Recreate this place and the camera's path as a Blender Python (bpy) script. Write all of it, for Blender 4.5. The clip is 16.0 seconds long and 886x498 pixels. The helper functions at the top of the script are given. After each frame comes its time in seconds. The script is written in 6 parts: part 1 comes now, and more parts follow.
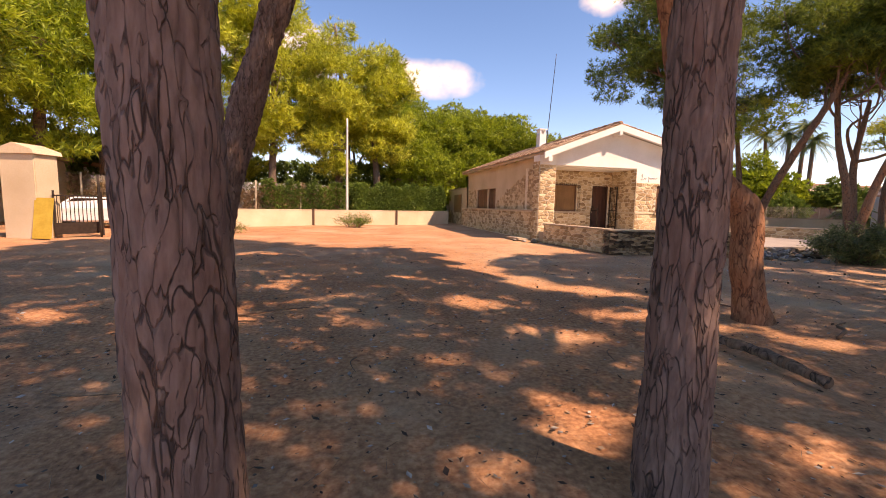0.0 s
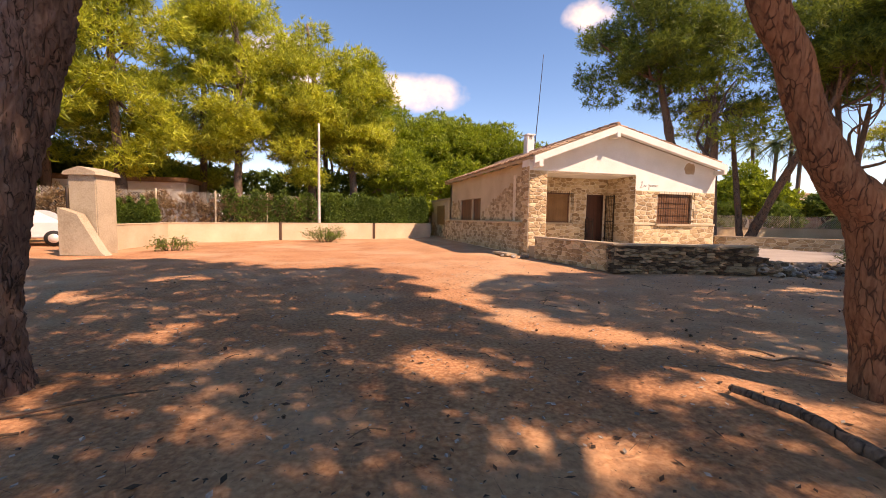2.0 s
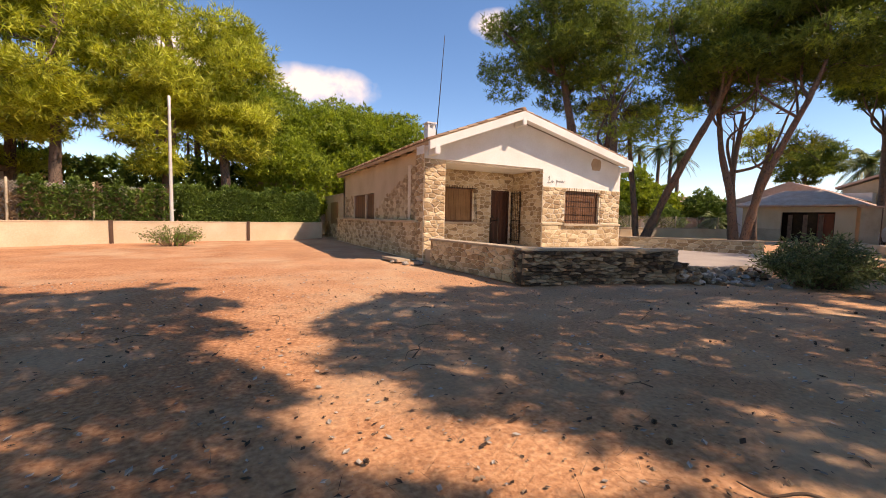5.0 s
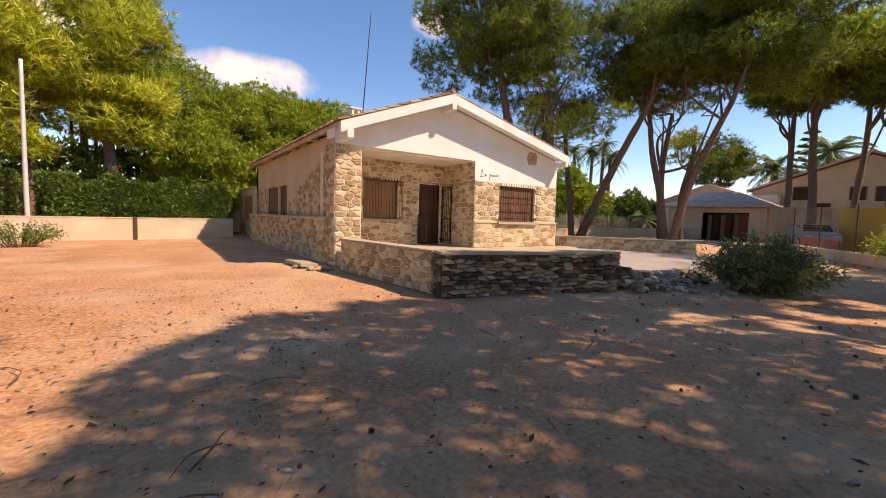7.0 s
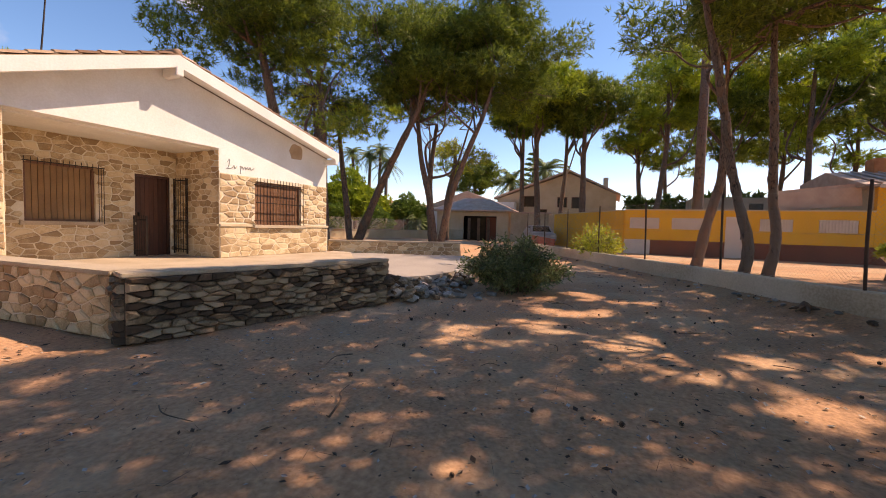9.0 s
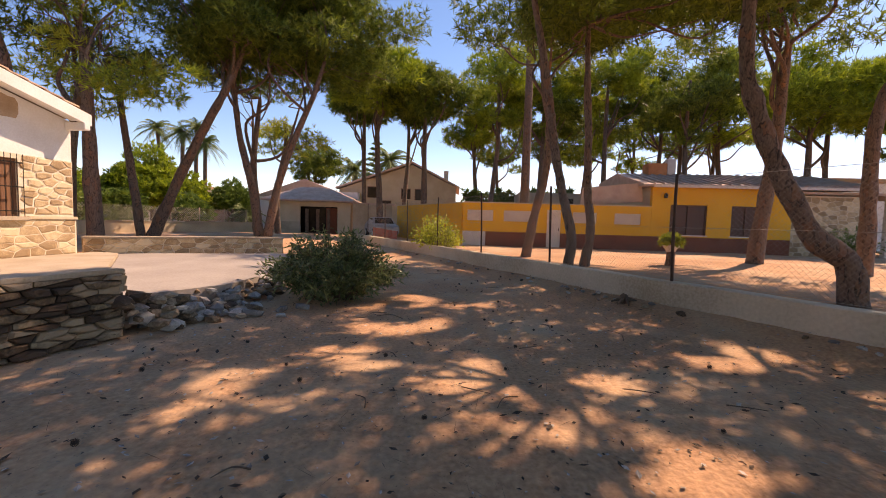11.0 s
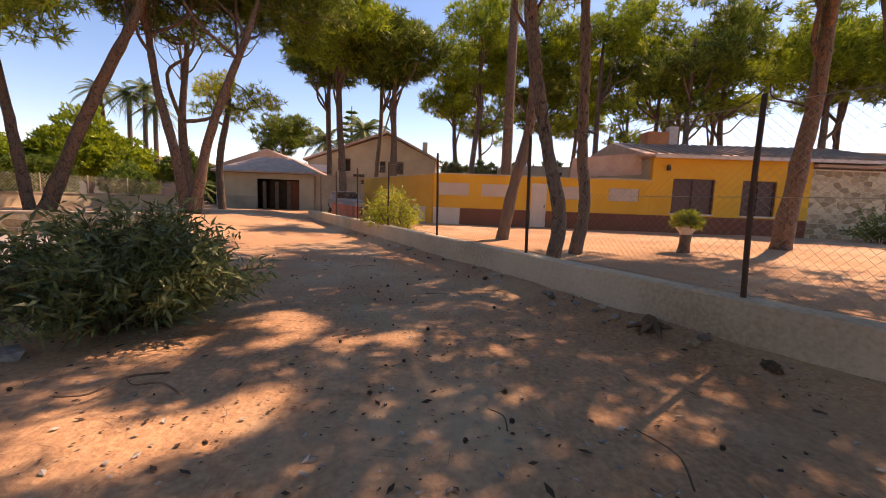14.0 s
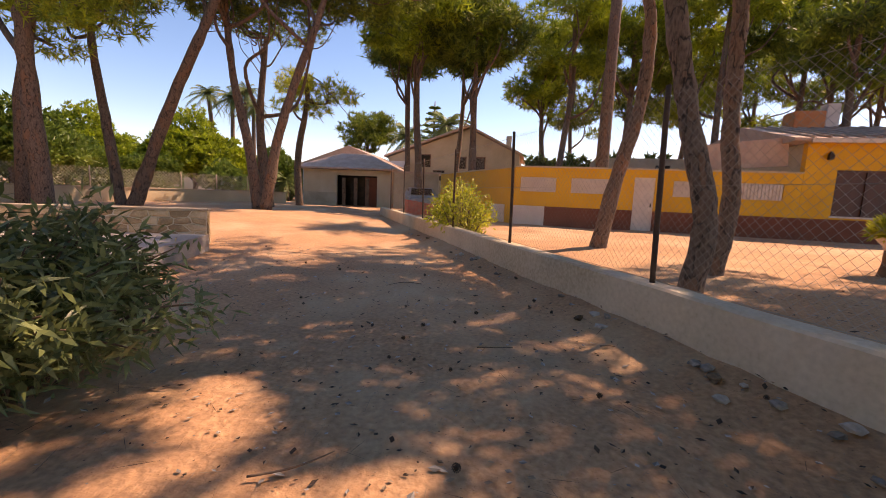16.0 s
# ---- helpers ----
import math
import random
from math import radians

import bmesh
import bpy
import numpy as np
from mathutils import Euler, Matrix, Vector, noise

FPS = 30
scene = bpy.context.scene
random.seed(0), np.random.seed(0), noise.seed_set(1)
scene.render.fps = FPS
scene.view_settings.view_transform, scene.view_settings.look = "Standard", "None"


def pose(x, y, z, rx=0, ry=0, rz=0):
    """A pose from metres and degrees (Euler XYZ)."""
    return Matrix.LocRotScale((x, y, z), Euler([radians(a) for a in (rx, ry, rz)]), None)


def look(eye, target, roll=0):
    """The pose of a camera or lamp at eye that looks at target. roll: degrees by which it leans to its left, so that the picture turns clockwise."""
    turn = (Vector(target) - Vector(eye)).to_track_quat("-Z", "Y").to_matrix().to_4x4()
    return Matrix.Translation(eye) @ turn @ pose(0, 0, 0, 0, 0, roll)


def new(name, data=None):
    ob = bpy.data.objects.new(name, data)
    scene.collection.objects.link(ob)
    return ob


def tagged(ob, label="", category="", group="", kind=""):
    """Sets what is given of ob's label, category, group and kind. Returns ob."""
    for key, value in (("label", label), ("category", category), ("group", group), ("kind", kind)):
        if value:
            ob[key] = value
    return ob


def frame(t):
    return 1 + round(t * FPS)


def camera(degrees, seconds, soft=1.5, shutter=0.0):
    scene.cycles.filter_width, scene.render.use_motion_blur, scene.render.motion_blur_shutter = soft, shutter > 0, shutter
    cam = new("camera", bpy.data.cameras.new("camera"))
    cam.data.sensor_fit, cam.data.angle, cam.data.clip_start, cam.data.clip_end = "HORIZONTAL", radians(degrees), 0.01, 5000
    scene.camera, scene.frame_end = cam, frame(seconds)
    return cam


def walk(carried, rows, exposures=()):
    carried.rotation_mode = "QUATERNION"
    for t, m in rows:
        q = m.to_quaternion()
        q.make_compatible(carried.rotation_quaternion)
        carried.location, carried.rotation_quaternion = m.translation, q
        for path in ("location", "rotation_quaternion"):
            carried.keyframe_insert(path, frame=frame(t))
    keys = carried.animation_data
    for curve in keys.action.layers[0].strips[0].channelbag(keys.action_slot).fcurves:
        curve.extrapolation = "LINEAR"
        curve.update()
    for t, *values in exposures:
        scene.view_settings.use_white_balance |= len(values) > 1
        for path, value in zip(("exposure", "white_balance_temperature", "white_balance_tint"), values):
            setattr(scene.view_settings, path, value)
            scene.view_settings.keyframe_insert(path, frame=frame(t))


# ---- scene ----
SKY, SUN, CLOUD = 0.15, 3.3, 0.72
CLOUDS = ((80, 16.5, 150, 50, 1.0), (57, 24.5, 60, 36, 7.0), (98, 18, 150, 80, 3.0))
cam = camera(94.8, 16.0, soft=0.95)
PATH = [
    (0, (-0.104, -0.439, 1.392), (0.336, 1.5, 1.178), 1.3),
    (0.5, (0.045, 0.106, 1.382), (0.481, 2.047, 1.182), 1.3),
    (1, (0.237, 0.552, 1.378), (0.675, 2.495, 1.195), 1.1),
    (1.5, (0.428, 1.026, 1.374), (0.892, 2.964, 1.207), 1.1),
    (2, (0.693, 1.531, 1.373), (1.194, 3.461, 1.219), 0.9),
    (2.5, (0.948, 2.026, 1.388), (1.51, 3.94, 1.241), 0.8),
    (3, (1.194, 2.454, 1.413), (1.834, 4.342, 1.262), 0.7),
    (3.5, (1.458, 2.759, 1.387), (2.173, 4.621, 1.237), 0.8),
    (4, (1.771, 3.149, 1.334), (2.56, 4.981, 1.19), 0.9),
    (6.5, (3.468, 4.801, 1.36), (4.518, 6.495, 1.201), 1.7),
    (7, (3.81, 5.074, 1.334), (4.946, 6.712, 1.181), 1.7),
    (7.5, (4.095, 5.334, 1.354), (5.374, 6.863, 1.201), 1.7),
    (8, (4.44, 5.528, 1.354), (5.905, 6.883, 1.21), 1.6),
    (8.5, (4.846, 5.577, 1.377), (6.494, 6.703, 1.245), 1.6),
    (9, (5.237, 5.715, 1.362), (7.036, 6.581, 1.251), 1.6),
    (9.5, (5.62, 5.777, 1.366), (7.514, 6.412, 1.266), 1.5),
    (10, (5.996, 5.836, 1.402), (7.942, 6.287, 1.3), 1.5),
    (12.5, (8.676, 5.282, 1.353), (10.667, 5.233, 1.16), 2.0),
    (13, (9.2, 5.176, 1.334), (11.188, 5.133, 1.12), 2.0),
    (13.5, (9.693, 5.068, 1.328), (11.679, 5.082, 1.097), 2.0),
    (14, (10.248, 4.969, 1.294), (12.231, 5.066, 1.056), 2.1),
    (14.5, (10.797, 4.904, 1.269), (12.773, 5.093, 1.025), 2.2),
    (15, (11.349, 4.874, 1.248), (13.312, 5.165, 0.998), 2.2),
    (15.5, (11.931, 4.882, 1.266), (13.875, 5.275, 1.005), 2.3),
    (16, (12.458, 4.95, 1.258), (14.377, 5.445, 0.994), 2.4),
]
walk(cam, [(t, look(eye, target, roll)) for t, eye, target, roll in PATH], [(0.0, 1.06, 11000, 36), (1.0, 1.06, 11000, 36), (3.0, 0.84, 10000, 29), (6.5, 0.79, 9500, 26), (10.0, 0.88, 10200, 31), (12.5, 0.92, 11200, 36), (16.0, 1.02, 11500, 37)])

# ---- world and sun ----
SUN_FROM = Vector((0.53, -0.55, 0.90)).normalized()
elev = math.asin(SUN_FROM.z)
azim = math.atan2(SUN_FROM.x, SUN_FROM.y)
world = bpy.data.worlds.new("sky")
scene.world = world
world.use_nodes = True
wn = world.node_tree.nodes
sky = wn.new("ShaderNodeTexSky")
sky.sky_type, sky.sun_disc = "NISHITA", False
sky.sun_elevation, sky.sun_rotation = elev, azim
sky.air_density, sky.dust_density, sky.ozone_density = 0.84, 0.16, 5.0
wn["Background"].inputs[1].default_value = SKY
deep = wn.new("ShaderNodeHueSaturation")
deep.inputs["Saturation"].default_value = 1.2
world.node_tree.links.new(sky.outputs[0], deep.inputs["Color"])
world.node_tree.links.new(deep.outputs[0], wn["Background"].inputs[0])
sun = new("sun", bpy.data.lights.new("sun", "SUN"))
sun.data.energy, sun.data.angle, sun.data.color = SUN, radians(0.53), (1.0, 0.95, 0.87)
sun.matrix_world = look(SUN_FROM * 60, (0, 0, 0))


# ---- materials ----
def material(name, low, high, scale=4.0, rough=0.85, bump=0.3, fine=40.0, stretch=(1, 1, 1), metal=0.0, spread=0.0, third=None, big=0.6, bump_far=0.02):
    """Two scales of noise between two colours, with grain relief; spread varies whole pieces."""
    m = bpy.data.materials.new(name)
    m.use_nodes = True
    n, k = m.node_tree.nodes, m.node_tree.links
    b = n["Principled BSDF"]
    b.inputs["Roughness"].default_value, b.inputs["Metallic"].default_value = rough, metal
    co = n.new("ShaderNodeTexCoord")
    mp = n.new("ShaderNodeMapping")
    mp.inputs["Scale"].default_value = stretch
    k.new(co.outputs["Object"], mp.inputs["Vector"])
    na, nb = n.new("ShaderNodeTexNoise"), n.new("ShaderNodeTexNoise")
    na.inputs["Scale"].default_value, nb.inputs["Scale"].default_value = scale, fine
    na.inputs["Detail"].default_value, nb.inputs["Detail"].default_value = 6, 5
    for a in (na, nb):
        k.new(mp.outputs[0], a.inputs["Vector"])
    mix = n.new("ShaderNodeMix")
    mix.data_type = "FLOAT"
    mix.inputs[0].default_value = 1 - big
    k.new(na.outputs["Fac"], mix.inputs[2])
    k.new(nb.outputs["Fac"], mix.inputs[3])
    fac = mix.outputs[0]
    if spread:
        oi, add = n.new("ShaderNodeObjectInfo"), n.new("ShaderNodeMath")
        geo = n.new("ShaderNodeNewGeometry")
        both = n.new("ShaderNodeMath")
        both.operation = "ADD"
        k.new(oi.outputs["Random"], both.inputs[0])
        k.new(geo.outputs["Random Per Island"], both.inputs[1])
        fr = n.new("ShaderNodeMath")
        fr.operation = "FRACT"
        k.new(both.outputs[0], fr.inputs[0])
        add.operation = "MULTIPLY_ADD"
        add.inputs[1].default_value = spread
        k.new(fr.outputs[0], add.inputs[0])
        sub = n.new("ShaderNodeMath")
        sub.operation = "SUBTRACT"
        sub.inputs[1].default_value = spread / 2
        k.new(fac, sub.inputs[0])
        k.new(sub.outputs[0], add.inputs[2])
        fac = add.outputs[0]
    ramp = n.new("ShaderNodeValToRGB")
    ramp.color_ramp.elements[0].position, ramp.color_ramp.elements[1].position = 0.33, 0.68
    ramp.color_ramp.elements[0].color, ramp.color_ramp.elements[1].color = (*low, 1), (*high, 1)
    if third:
        e = ramp.color_ramp.elements.new(0.5)
        e.color = (*third, 1)
    k.new(fac, ramp.inputs[0])
    k.new(ramp.outputs[0], b.inputs["Base Color"])
    if bump:
        bu = n.new("ShaderNodeBump")
        bu.inputs["Strength"].default_value, bu.inputs["Distance"].default_value = bump, bump_far
        k.new(mix.outputs[0], bu.inputs["Height"])
        k.new(bu.outputs[0], b.inputs["Normal"])
    return m


def bark_material(name, dark, mid, light, cell=14.0, tall=0.32, warm=(0.35, 0.14, 0.06)):
    """Long scaly plates with deep dark cracks between them."""
    m = bpy.data.materials.new(name)
    m.use_nodes = True
    n, k = m.node_tree.nodes, m.node_tree.links
    b = n["Principled BSDF"]
    b.inputs["Roughness"].default_value = 0.9
    co = n.new("ShaderNodeTexCoord")
    mp = n.new("ShaderNodeMapping")
    mp.inputs["Scale"].default_value = (1, 1, tall)
    k.new(co.outputs["Object"], mp.inputs["Vector"])
    warp = n.new("ShaderNodeTexNoise")
    warp.inputs["Scale"].default_value = 9
    k.new(mp.outputs[0], warp.inputs["Vector"])
    mv = n.new("ShaderNodeMix")
    mv.data_type = "VECTOR"
    mv.inputs[0].default_value = 0.16
    k.new(mp.outputs[0], mv.inputs[4])
    k.new(warp.outputs["Color"], mv.inputs[5])
    vo = n.new("ShaderNodeTexVoronoi")
    vo.feature = "DISTANCE_TO_EDGE"
    vo.inputs["Scale"].default_value = cell
    k.new(mv.outputs[1], vo.inputs["Vector"])
    cell_tex = n.new("ShaderNodeTexVoronoi")
    cell_tex.inputs["Scale"].default_value = cell
    k.new(mv.outputs[1], cell_tex.inputs["Vector"])
    crack = n.new("ShaderNodeMapRange")
    crack.inputs[1].default_value, crack.inputs[2].default_value = 0.0, 0.08
    patchy, broken = n.new("ShaderNodeTexNoise"), n.new("ShaderNodeMath")
    patchy.inputs["Scale"].default_value, patchy.inputs["Detail"].default_value = 16, 4
    k.new(mp.outputs[0], patchy.inputs["Vector"])
    broken.operation = "MULTIPLY_ADD"
    broken.inputs[1].default_value = 0.34
    k.new(patchy.outputs["Fac"], broken.inputs[0])
    shift = n.new("ShaderNodeMath")
    shift.inputs[1].default_value = -0.15
    k.new(vo.outputs["Distance"], shift.inputs[0])
    k.new(shift.outputs[0], broken.inputs[2])
    k.new(broken.outputs[0], crack.inputs[0])
    fine = n.new("ShaderNodeTexNoise")
    fine.inputs["Scale"].default_value, fine.inputs["Detail"].default_value = 38, 8
    k.new(mp.outputs[0], fine.inputs["Vector"])
    ramp = n.new("ShaderNodeValToRGB")
    ramp.color_ramp.elements[0].position, ramp.color_ramp.elements[1].position = 0.3, 0.72
    ramp.color_ramp.elements[0].color, ramp.color_ramp.elements[1].color = (*mid, 1), (*light, 1)
    k.new(fine.outputs["Fac"], ramp.inputs[0])
    tint = n.new("ShaderNodeMix")
    tint.data_type = "RGBA"
    tint.inputs[7].default_value = (*warm, 1)
    tr = n.new("ShaderNodeMapRange")
    tr.inputs[1].default_value, tr.inputs[2].default_value, tr.inputs[4].default_value = 0.6, 1.0, 0.5
    k.new(cell_tex.outputs["Color"], tr.inputs[0])
    k.new(tr.outputs[0], tint.inputs[0])
    k.new(ramp.outputs[0], tint.inputs[6])
    mix = n.new("ShaderNodeMix")
    mix.data_type = "RGBA"
    mix.inputs[6].default_value = (*dark, 1)
    k.new(crack.outputs[0], mix.inputs[0])
    k.new(tint.outputs[2], mix.inputs[7])
    k.new(mix.outputs[2], b.inputs["Base Color"])
    hs = n.new("ShaderNodeMath")
    hs.operation = "MULTIPLY_ADD"
    hs.inputs[1].default_value = 0.35
    k.new(fine.outputs["Fac"], hs.inputs[0])
    k.new(crack.outputs[0], hs.inputs[2])
    bu = n.new("ShaderNodeBump")
    bu.inputs["Strength"].default_value, bu.inputs["Distance"].default_value = 0.8, 0.02
    k.new(hs.outputs[0], bu.inputs["Height"])
    k.new(bu.outputs[0], b.inputs["Normal"])
    return m


def leaf_material(name, low, high, through_light=0.35, rough=0.55):
    """Foliage: colour varies leaf by leaf and cluster by cluster; some light passes through."""
    m = material(name, low, high, scale=0.75, rough=rough, bump=0, fine=5.0, spread=0.28, big=0.75)
    n, k = m.node_tree.nodes, m.node_tree.links
    b, out = n["Principled BSDF"], n["Material Output"]
    tl, mix = n.new("ShaderNodeBsdfTranslucent"), n.new("ShaderNodeMixShader")
    col = b.inputs["Base Color"].links[0].from_socket
    k.new(col, tl.inputs[0])
    mix.inputs[0].default_value = through_light
    k.new(b.outputs[0], mix.inputs[1])
    k.new(tl.outputs[0], mix.inputs[2])
    k.new(mix.outputs[0], out.inputs[0])
    return m


def ground_material():
    """Red earth with paler dusty patches, dark needle litter and pale grit."""
    m = material("red_earth", (0.25, 0.10, 0.048), (0.66, 0.36, 0.195), scale=0.8, rough=0.97, bump=0.8, fine=24.0, third=(0.47, 0.215, 0.105), big=0.34, bump_far=0.03)
    n, k = m.node_tree.nodes, m.node_tree.links
    b = n["Principled BSDF"]
    col = b.inputs["Base Color"].links[0].from_socket
    co = n.new("ShaderNodeTexCoord")
    pale = n.new("ShaderNodeTexNoise")
    pale.inputs["Scale"].default_value, pale.inputs["Detail"].default_value, pale.inputs["Roughness"].default_value = 0.33, 7, 0.65
    k.new(co.outputs["Object"], pale.inputs["Vector"])
    mr = n.new("ShaderNodeMapRange")
    mr.inputs[1].default_value, mr.inputs[2].default_value, mr.inputs[4].default_value = 0.48, 0.68, 0.75
    k.new(pale.outputs["Fac"], mr.inputs[0])
    mx = n.new("ShaderNodeMix")
    mx.data_type = "RGBA"
    mx.inputs[7].default_value = (0.57, 0.395, 0.25, 1)
    xyz, dusty, total = n.new("ShaderNodeSeparateXYZ"), n.new("ShaderNodeMapRange"), n.new("ShaderNodeMath")
    k.new(co.outputs["Object"], xyz.inputs[0])
    dusty.inputs[1].default_value, dusty.inputs[2].default_value, dusty.inputs[4].default_value = 2.0, 7.5, 0.3
    k.new(xyz.outputs[0], dusty.inputs[0])
    total.use_clamp = True
    k.new(mr.outputs[0], total.inputs[0])
    k.new(dusty.outputs[0], total.inputs[1])
    k.new(total.outputs[0], mx.inputs[0])
    k.new(col, mx.inputs[6])
    grit = n.new("ShaderNodeTexVoronoi")
    grit.inputs["Scale"].default_value = 34
    k.new(co.outputs["Object"], grit.inputs["Vector"])
    gr = n.new("ShaderNodeMapRange")
    gr.inputs[1].default_value, gr.inputs[2].default_value, gr.inputs[3].default_value, gr.inputs[4].default_value = 0.05, 0.17, 0.55, 0.0
    k.new(grit.outputs["Distance"], gr.inputs[0])
    sp = n.new("ShaderNodeMix")
    sp.data_type = "RGBA"
    k.new(gr.outputs[0], sp.inputs[0])
    k.new(mx.outputs[2], sp.inputs[6])
    gc = n.new("ShaderNodeValToRGB")
    gc.color_ramp.elements[0].color, gc.color_ramp.elements[1].color = (0.06, 0.03, 0.02, 1), (0.45, 0.31, 0.2, 1)
    gc.color_ramp.elements[0].position, gc.color_ramp.elements[1].position = 0.35, 0.75
    k.new(grit.outputs["Color"], gc.inputs[0])
    k.new(gc.outputs[0], sp.inputs[7])
    k.new(sp.outputs[2], b.inputs["Base Color"])
    return m


EARTH = ground_material()
WALL_RENDER = material("stained_cream_render", (0.40, 0.32, 0.22), (0.70, 0.60, 0.46), scale=0.9, fine=24, bump=0.35, third=(0.58, 0.49, 0.36))
STONE = material("tan_rubble_stone", (0.34, 0.225, 0.125), (0.70, 0.56, 0.37), scale=6, spread=0.45, fine=45, bump=0.6, third=(0.53, 0.385, 0.23))
DARK_STONE = material("brown_slate_stone", (0.08, 0.048, 0.03), (0.40, 0.285, 0.185), scale=7, spread=0.6, fine=40, bump=0.8, third=(0.22, 0.14, 0.082))
GREY_STONE = material("grey_rubble", (0.2, 0.18, 0.16), (0.5, 0.46, 0.41), scale=6, spread=0.5, fine=40, bump=0.5)
MORTAR = material("cream_mortar", (0.64, 0.54, 0.40), (0.83, 0.74, 0.60), scale=5, fine=60, bump=0.5)
DARK_MORTAR = material("earthy_mortar", (0.07, 0.045, 0.03), (0.17, 0.11, 0.07), scale=5, fine=60, bump=0.5)
WHITE = material("white_plaster", (0.70, 0.69, 0.66), (0.85, 0.855, 0.85), scale=1.2, fine=30, rough=0.8, bump=0.15)
CREAM = material("cream_plaster", (0.48, 0.37, 0.24), (0.66, 0.55, 0.40), scale=0.8, fine=25, rough=0.85, bump=0.2)
SCREED = material("pale_concrete", (0.35, 0.27, 0.19), (0.54, 0.44, 0.33), scale=1.5, fine=40, bump=0.25)
CONCRETE = material("weathered_concrete", (0.32, 0.25, 0.17), (0.56, 0.47, 0.35), scale=1.1, fine=22, bump=0.3, third=(0.46, 0.375, 0.27))
PAVING = material("grey_paving", (0.28, 0.24, 0.21), (0.42, 0.37, 0.33), scale=1.0, fine=30, bump=0.25)
TILE = material("clay_roof_tile", (0.22, 0.12, 0.07), (0.48, 0.33, 0.22), scale=3, spread=0.5, fine=35, bump=0.3)
PINK_ROOF = material("faded_pink_roof", (0.42, 0.28, 0.22), (0.60, 0.45, 0.37), scale=2, fine=20, bump=0.25)
SHUTTER = material("brown_shutter", (0.14, 0.06, 0.032), (0.25, 0.12, 0.065), scale=3, fine=50, rough=0.5, bump=0.1, stretch=(1, 1, 0.2), spread=0.2)
SHUTTER_TAN = material("tan_roller_shutter", (0.22, 0.115, 0.045), (0.33, 0.18, 0.075), scale=3, fine=50, rough=0.55, bump=0.1, spread=0.2)
DOOR_WOOD = material("dark_red_brown_wood", (0.05, 0.017, 0.01), (0.11, 0.04, 0.022), scale=3, fine=50, rough=0.5, bump=0.15, stretch=(1, 1, 0.2), spread=0.3)
IRON = material("dark_iron", (0.02, 0.014, 0.011), (0.06, 0.04, 0.03), scale=8, fine=60, rough=0.55, metal=0.4, bump=0.1)
RUST = material("rusty_post", (0.05, 0.03, 0.022), (0.13, 0.07, 0.045), scale=5, fine=50, rough=0.7, metal=0.3, bump=0.15)
WIRE = material("galvanised_wire", (0.3, 0.27, 0.23), (0.45, 0.4, 0.34), scale=5, fine=30, rough=0.5, metal=0.7, bump=0)
STEEL = material("painted_steel_pole", (0.55, 0.53, 0.5), (0.74, 0.72, 0.69), scale=2, fine=30, rough=0.45, metal=0.2, bump=0)
YELLOW = material("ochre_yellow_paint", (0.74, 0.35, 0.02), (0.88, 0.47, 0.04), scale=0.9, fine=25, rough=0.75, bump=0.12)
OXIDE = material("oxide_red_paint", (0.17, 0.045, 0.02), (0.27, 0.075, 0.035), scale=1.2, fine=25, rough=0.75, bump=0.12)
GLASS_DARK = material("dark_window", (0.02, 0.012, 0.01), (0.05, 0.03, 0.022), scale=2, fine=9, rough=0.2, bump=0)
BARK = bark_material("grey_pine_bark", (0.05, 0.031, 0.026), (0.105, 0.066, 0.055), (0.235, 0.158, 0.134), cell=27, tall=0.2, warm=(0.17, 0.085, 0.06))
BARK_RED = bark_material("orange_pine_bark", (0.11, 0.042, 0.022), (0.2, 0.08, 0.04), (0.38, 0.18, 0.10), cell=20, tall=0.26, warm=(0.36, 0.13, 0.055))
BARK_FAR = bark_material("brown_pine_bark", (0.05, 0.034, 0.026), (0.11, 0.072, 0.053), (0.25, 0.178, 0.135), cell=9, tall=0.4)
WOOD = material("dead_wood", (0.09, 0.05, 0.03), (0.24, 0.15, 0.1), scale=6, fine=40, stretch=(1, 1, 1), bump=0.5)
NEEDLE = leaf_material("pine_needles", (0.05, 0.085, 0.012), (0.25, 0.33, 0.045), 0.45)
# NEEDLE_SUN is a sunlit copy: sunlight's yellow and brightness sit in its colour.
NEEDLE_SUN = leaf_material("sunlit_yellow_green_needles", (0.19, 0.23, 0.02), (0.68, 0.71, 0.09), 0.4)
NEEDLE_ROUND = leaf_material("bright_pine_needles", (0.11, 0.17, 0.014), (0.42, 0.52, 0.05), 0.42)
OLEANDER = leaf_material("oleander_leaves", (0.06, 0.09, 0.03), (0.27, 0.32, 0.125), 0.3, 0.4)
HEDGE = leaf_material("hedge_leaves", (0.06, 0.12, 0.022), (0.19, 0.29, 0.05), 0.35)
DRY = leaf_material("dry_vines", (0.17, 0.10, 0.055), (0.38, 0.26, 0.14), 0.3)
FROND = leaf_material("palm_fronds", (0.08, 0.13, 0.04), (0.22, 0.29, 0.09), 0.3)
LITTER = material("ground_litter", (0.04, 0.022, 0.015), (0.36, 0.25, 0.165), scale=2, spread=1.3, fine=20, bump=0, rough=0.9)
CONE = material("pine_cone", (0.03, 0.017, 0.011), (0.09, 0.05, 0.03), scale=30, fine=80, bump=0.6)
CAR_WHITE = material("car_paint", (0.62, 0.63, 0.66), (0.72, 0.73, 0.75), scale=1, fine=10, rough=0.25, bump=0)
CAR_SILVER = material("silver_car_paint", (0.36, 0.37, 0.4), (0.46, 0.47, 0.5), scale=1, fine=10, rough=0.3, metal=0.5, bump=0)
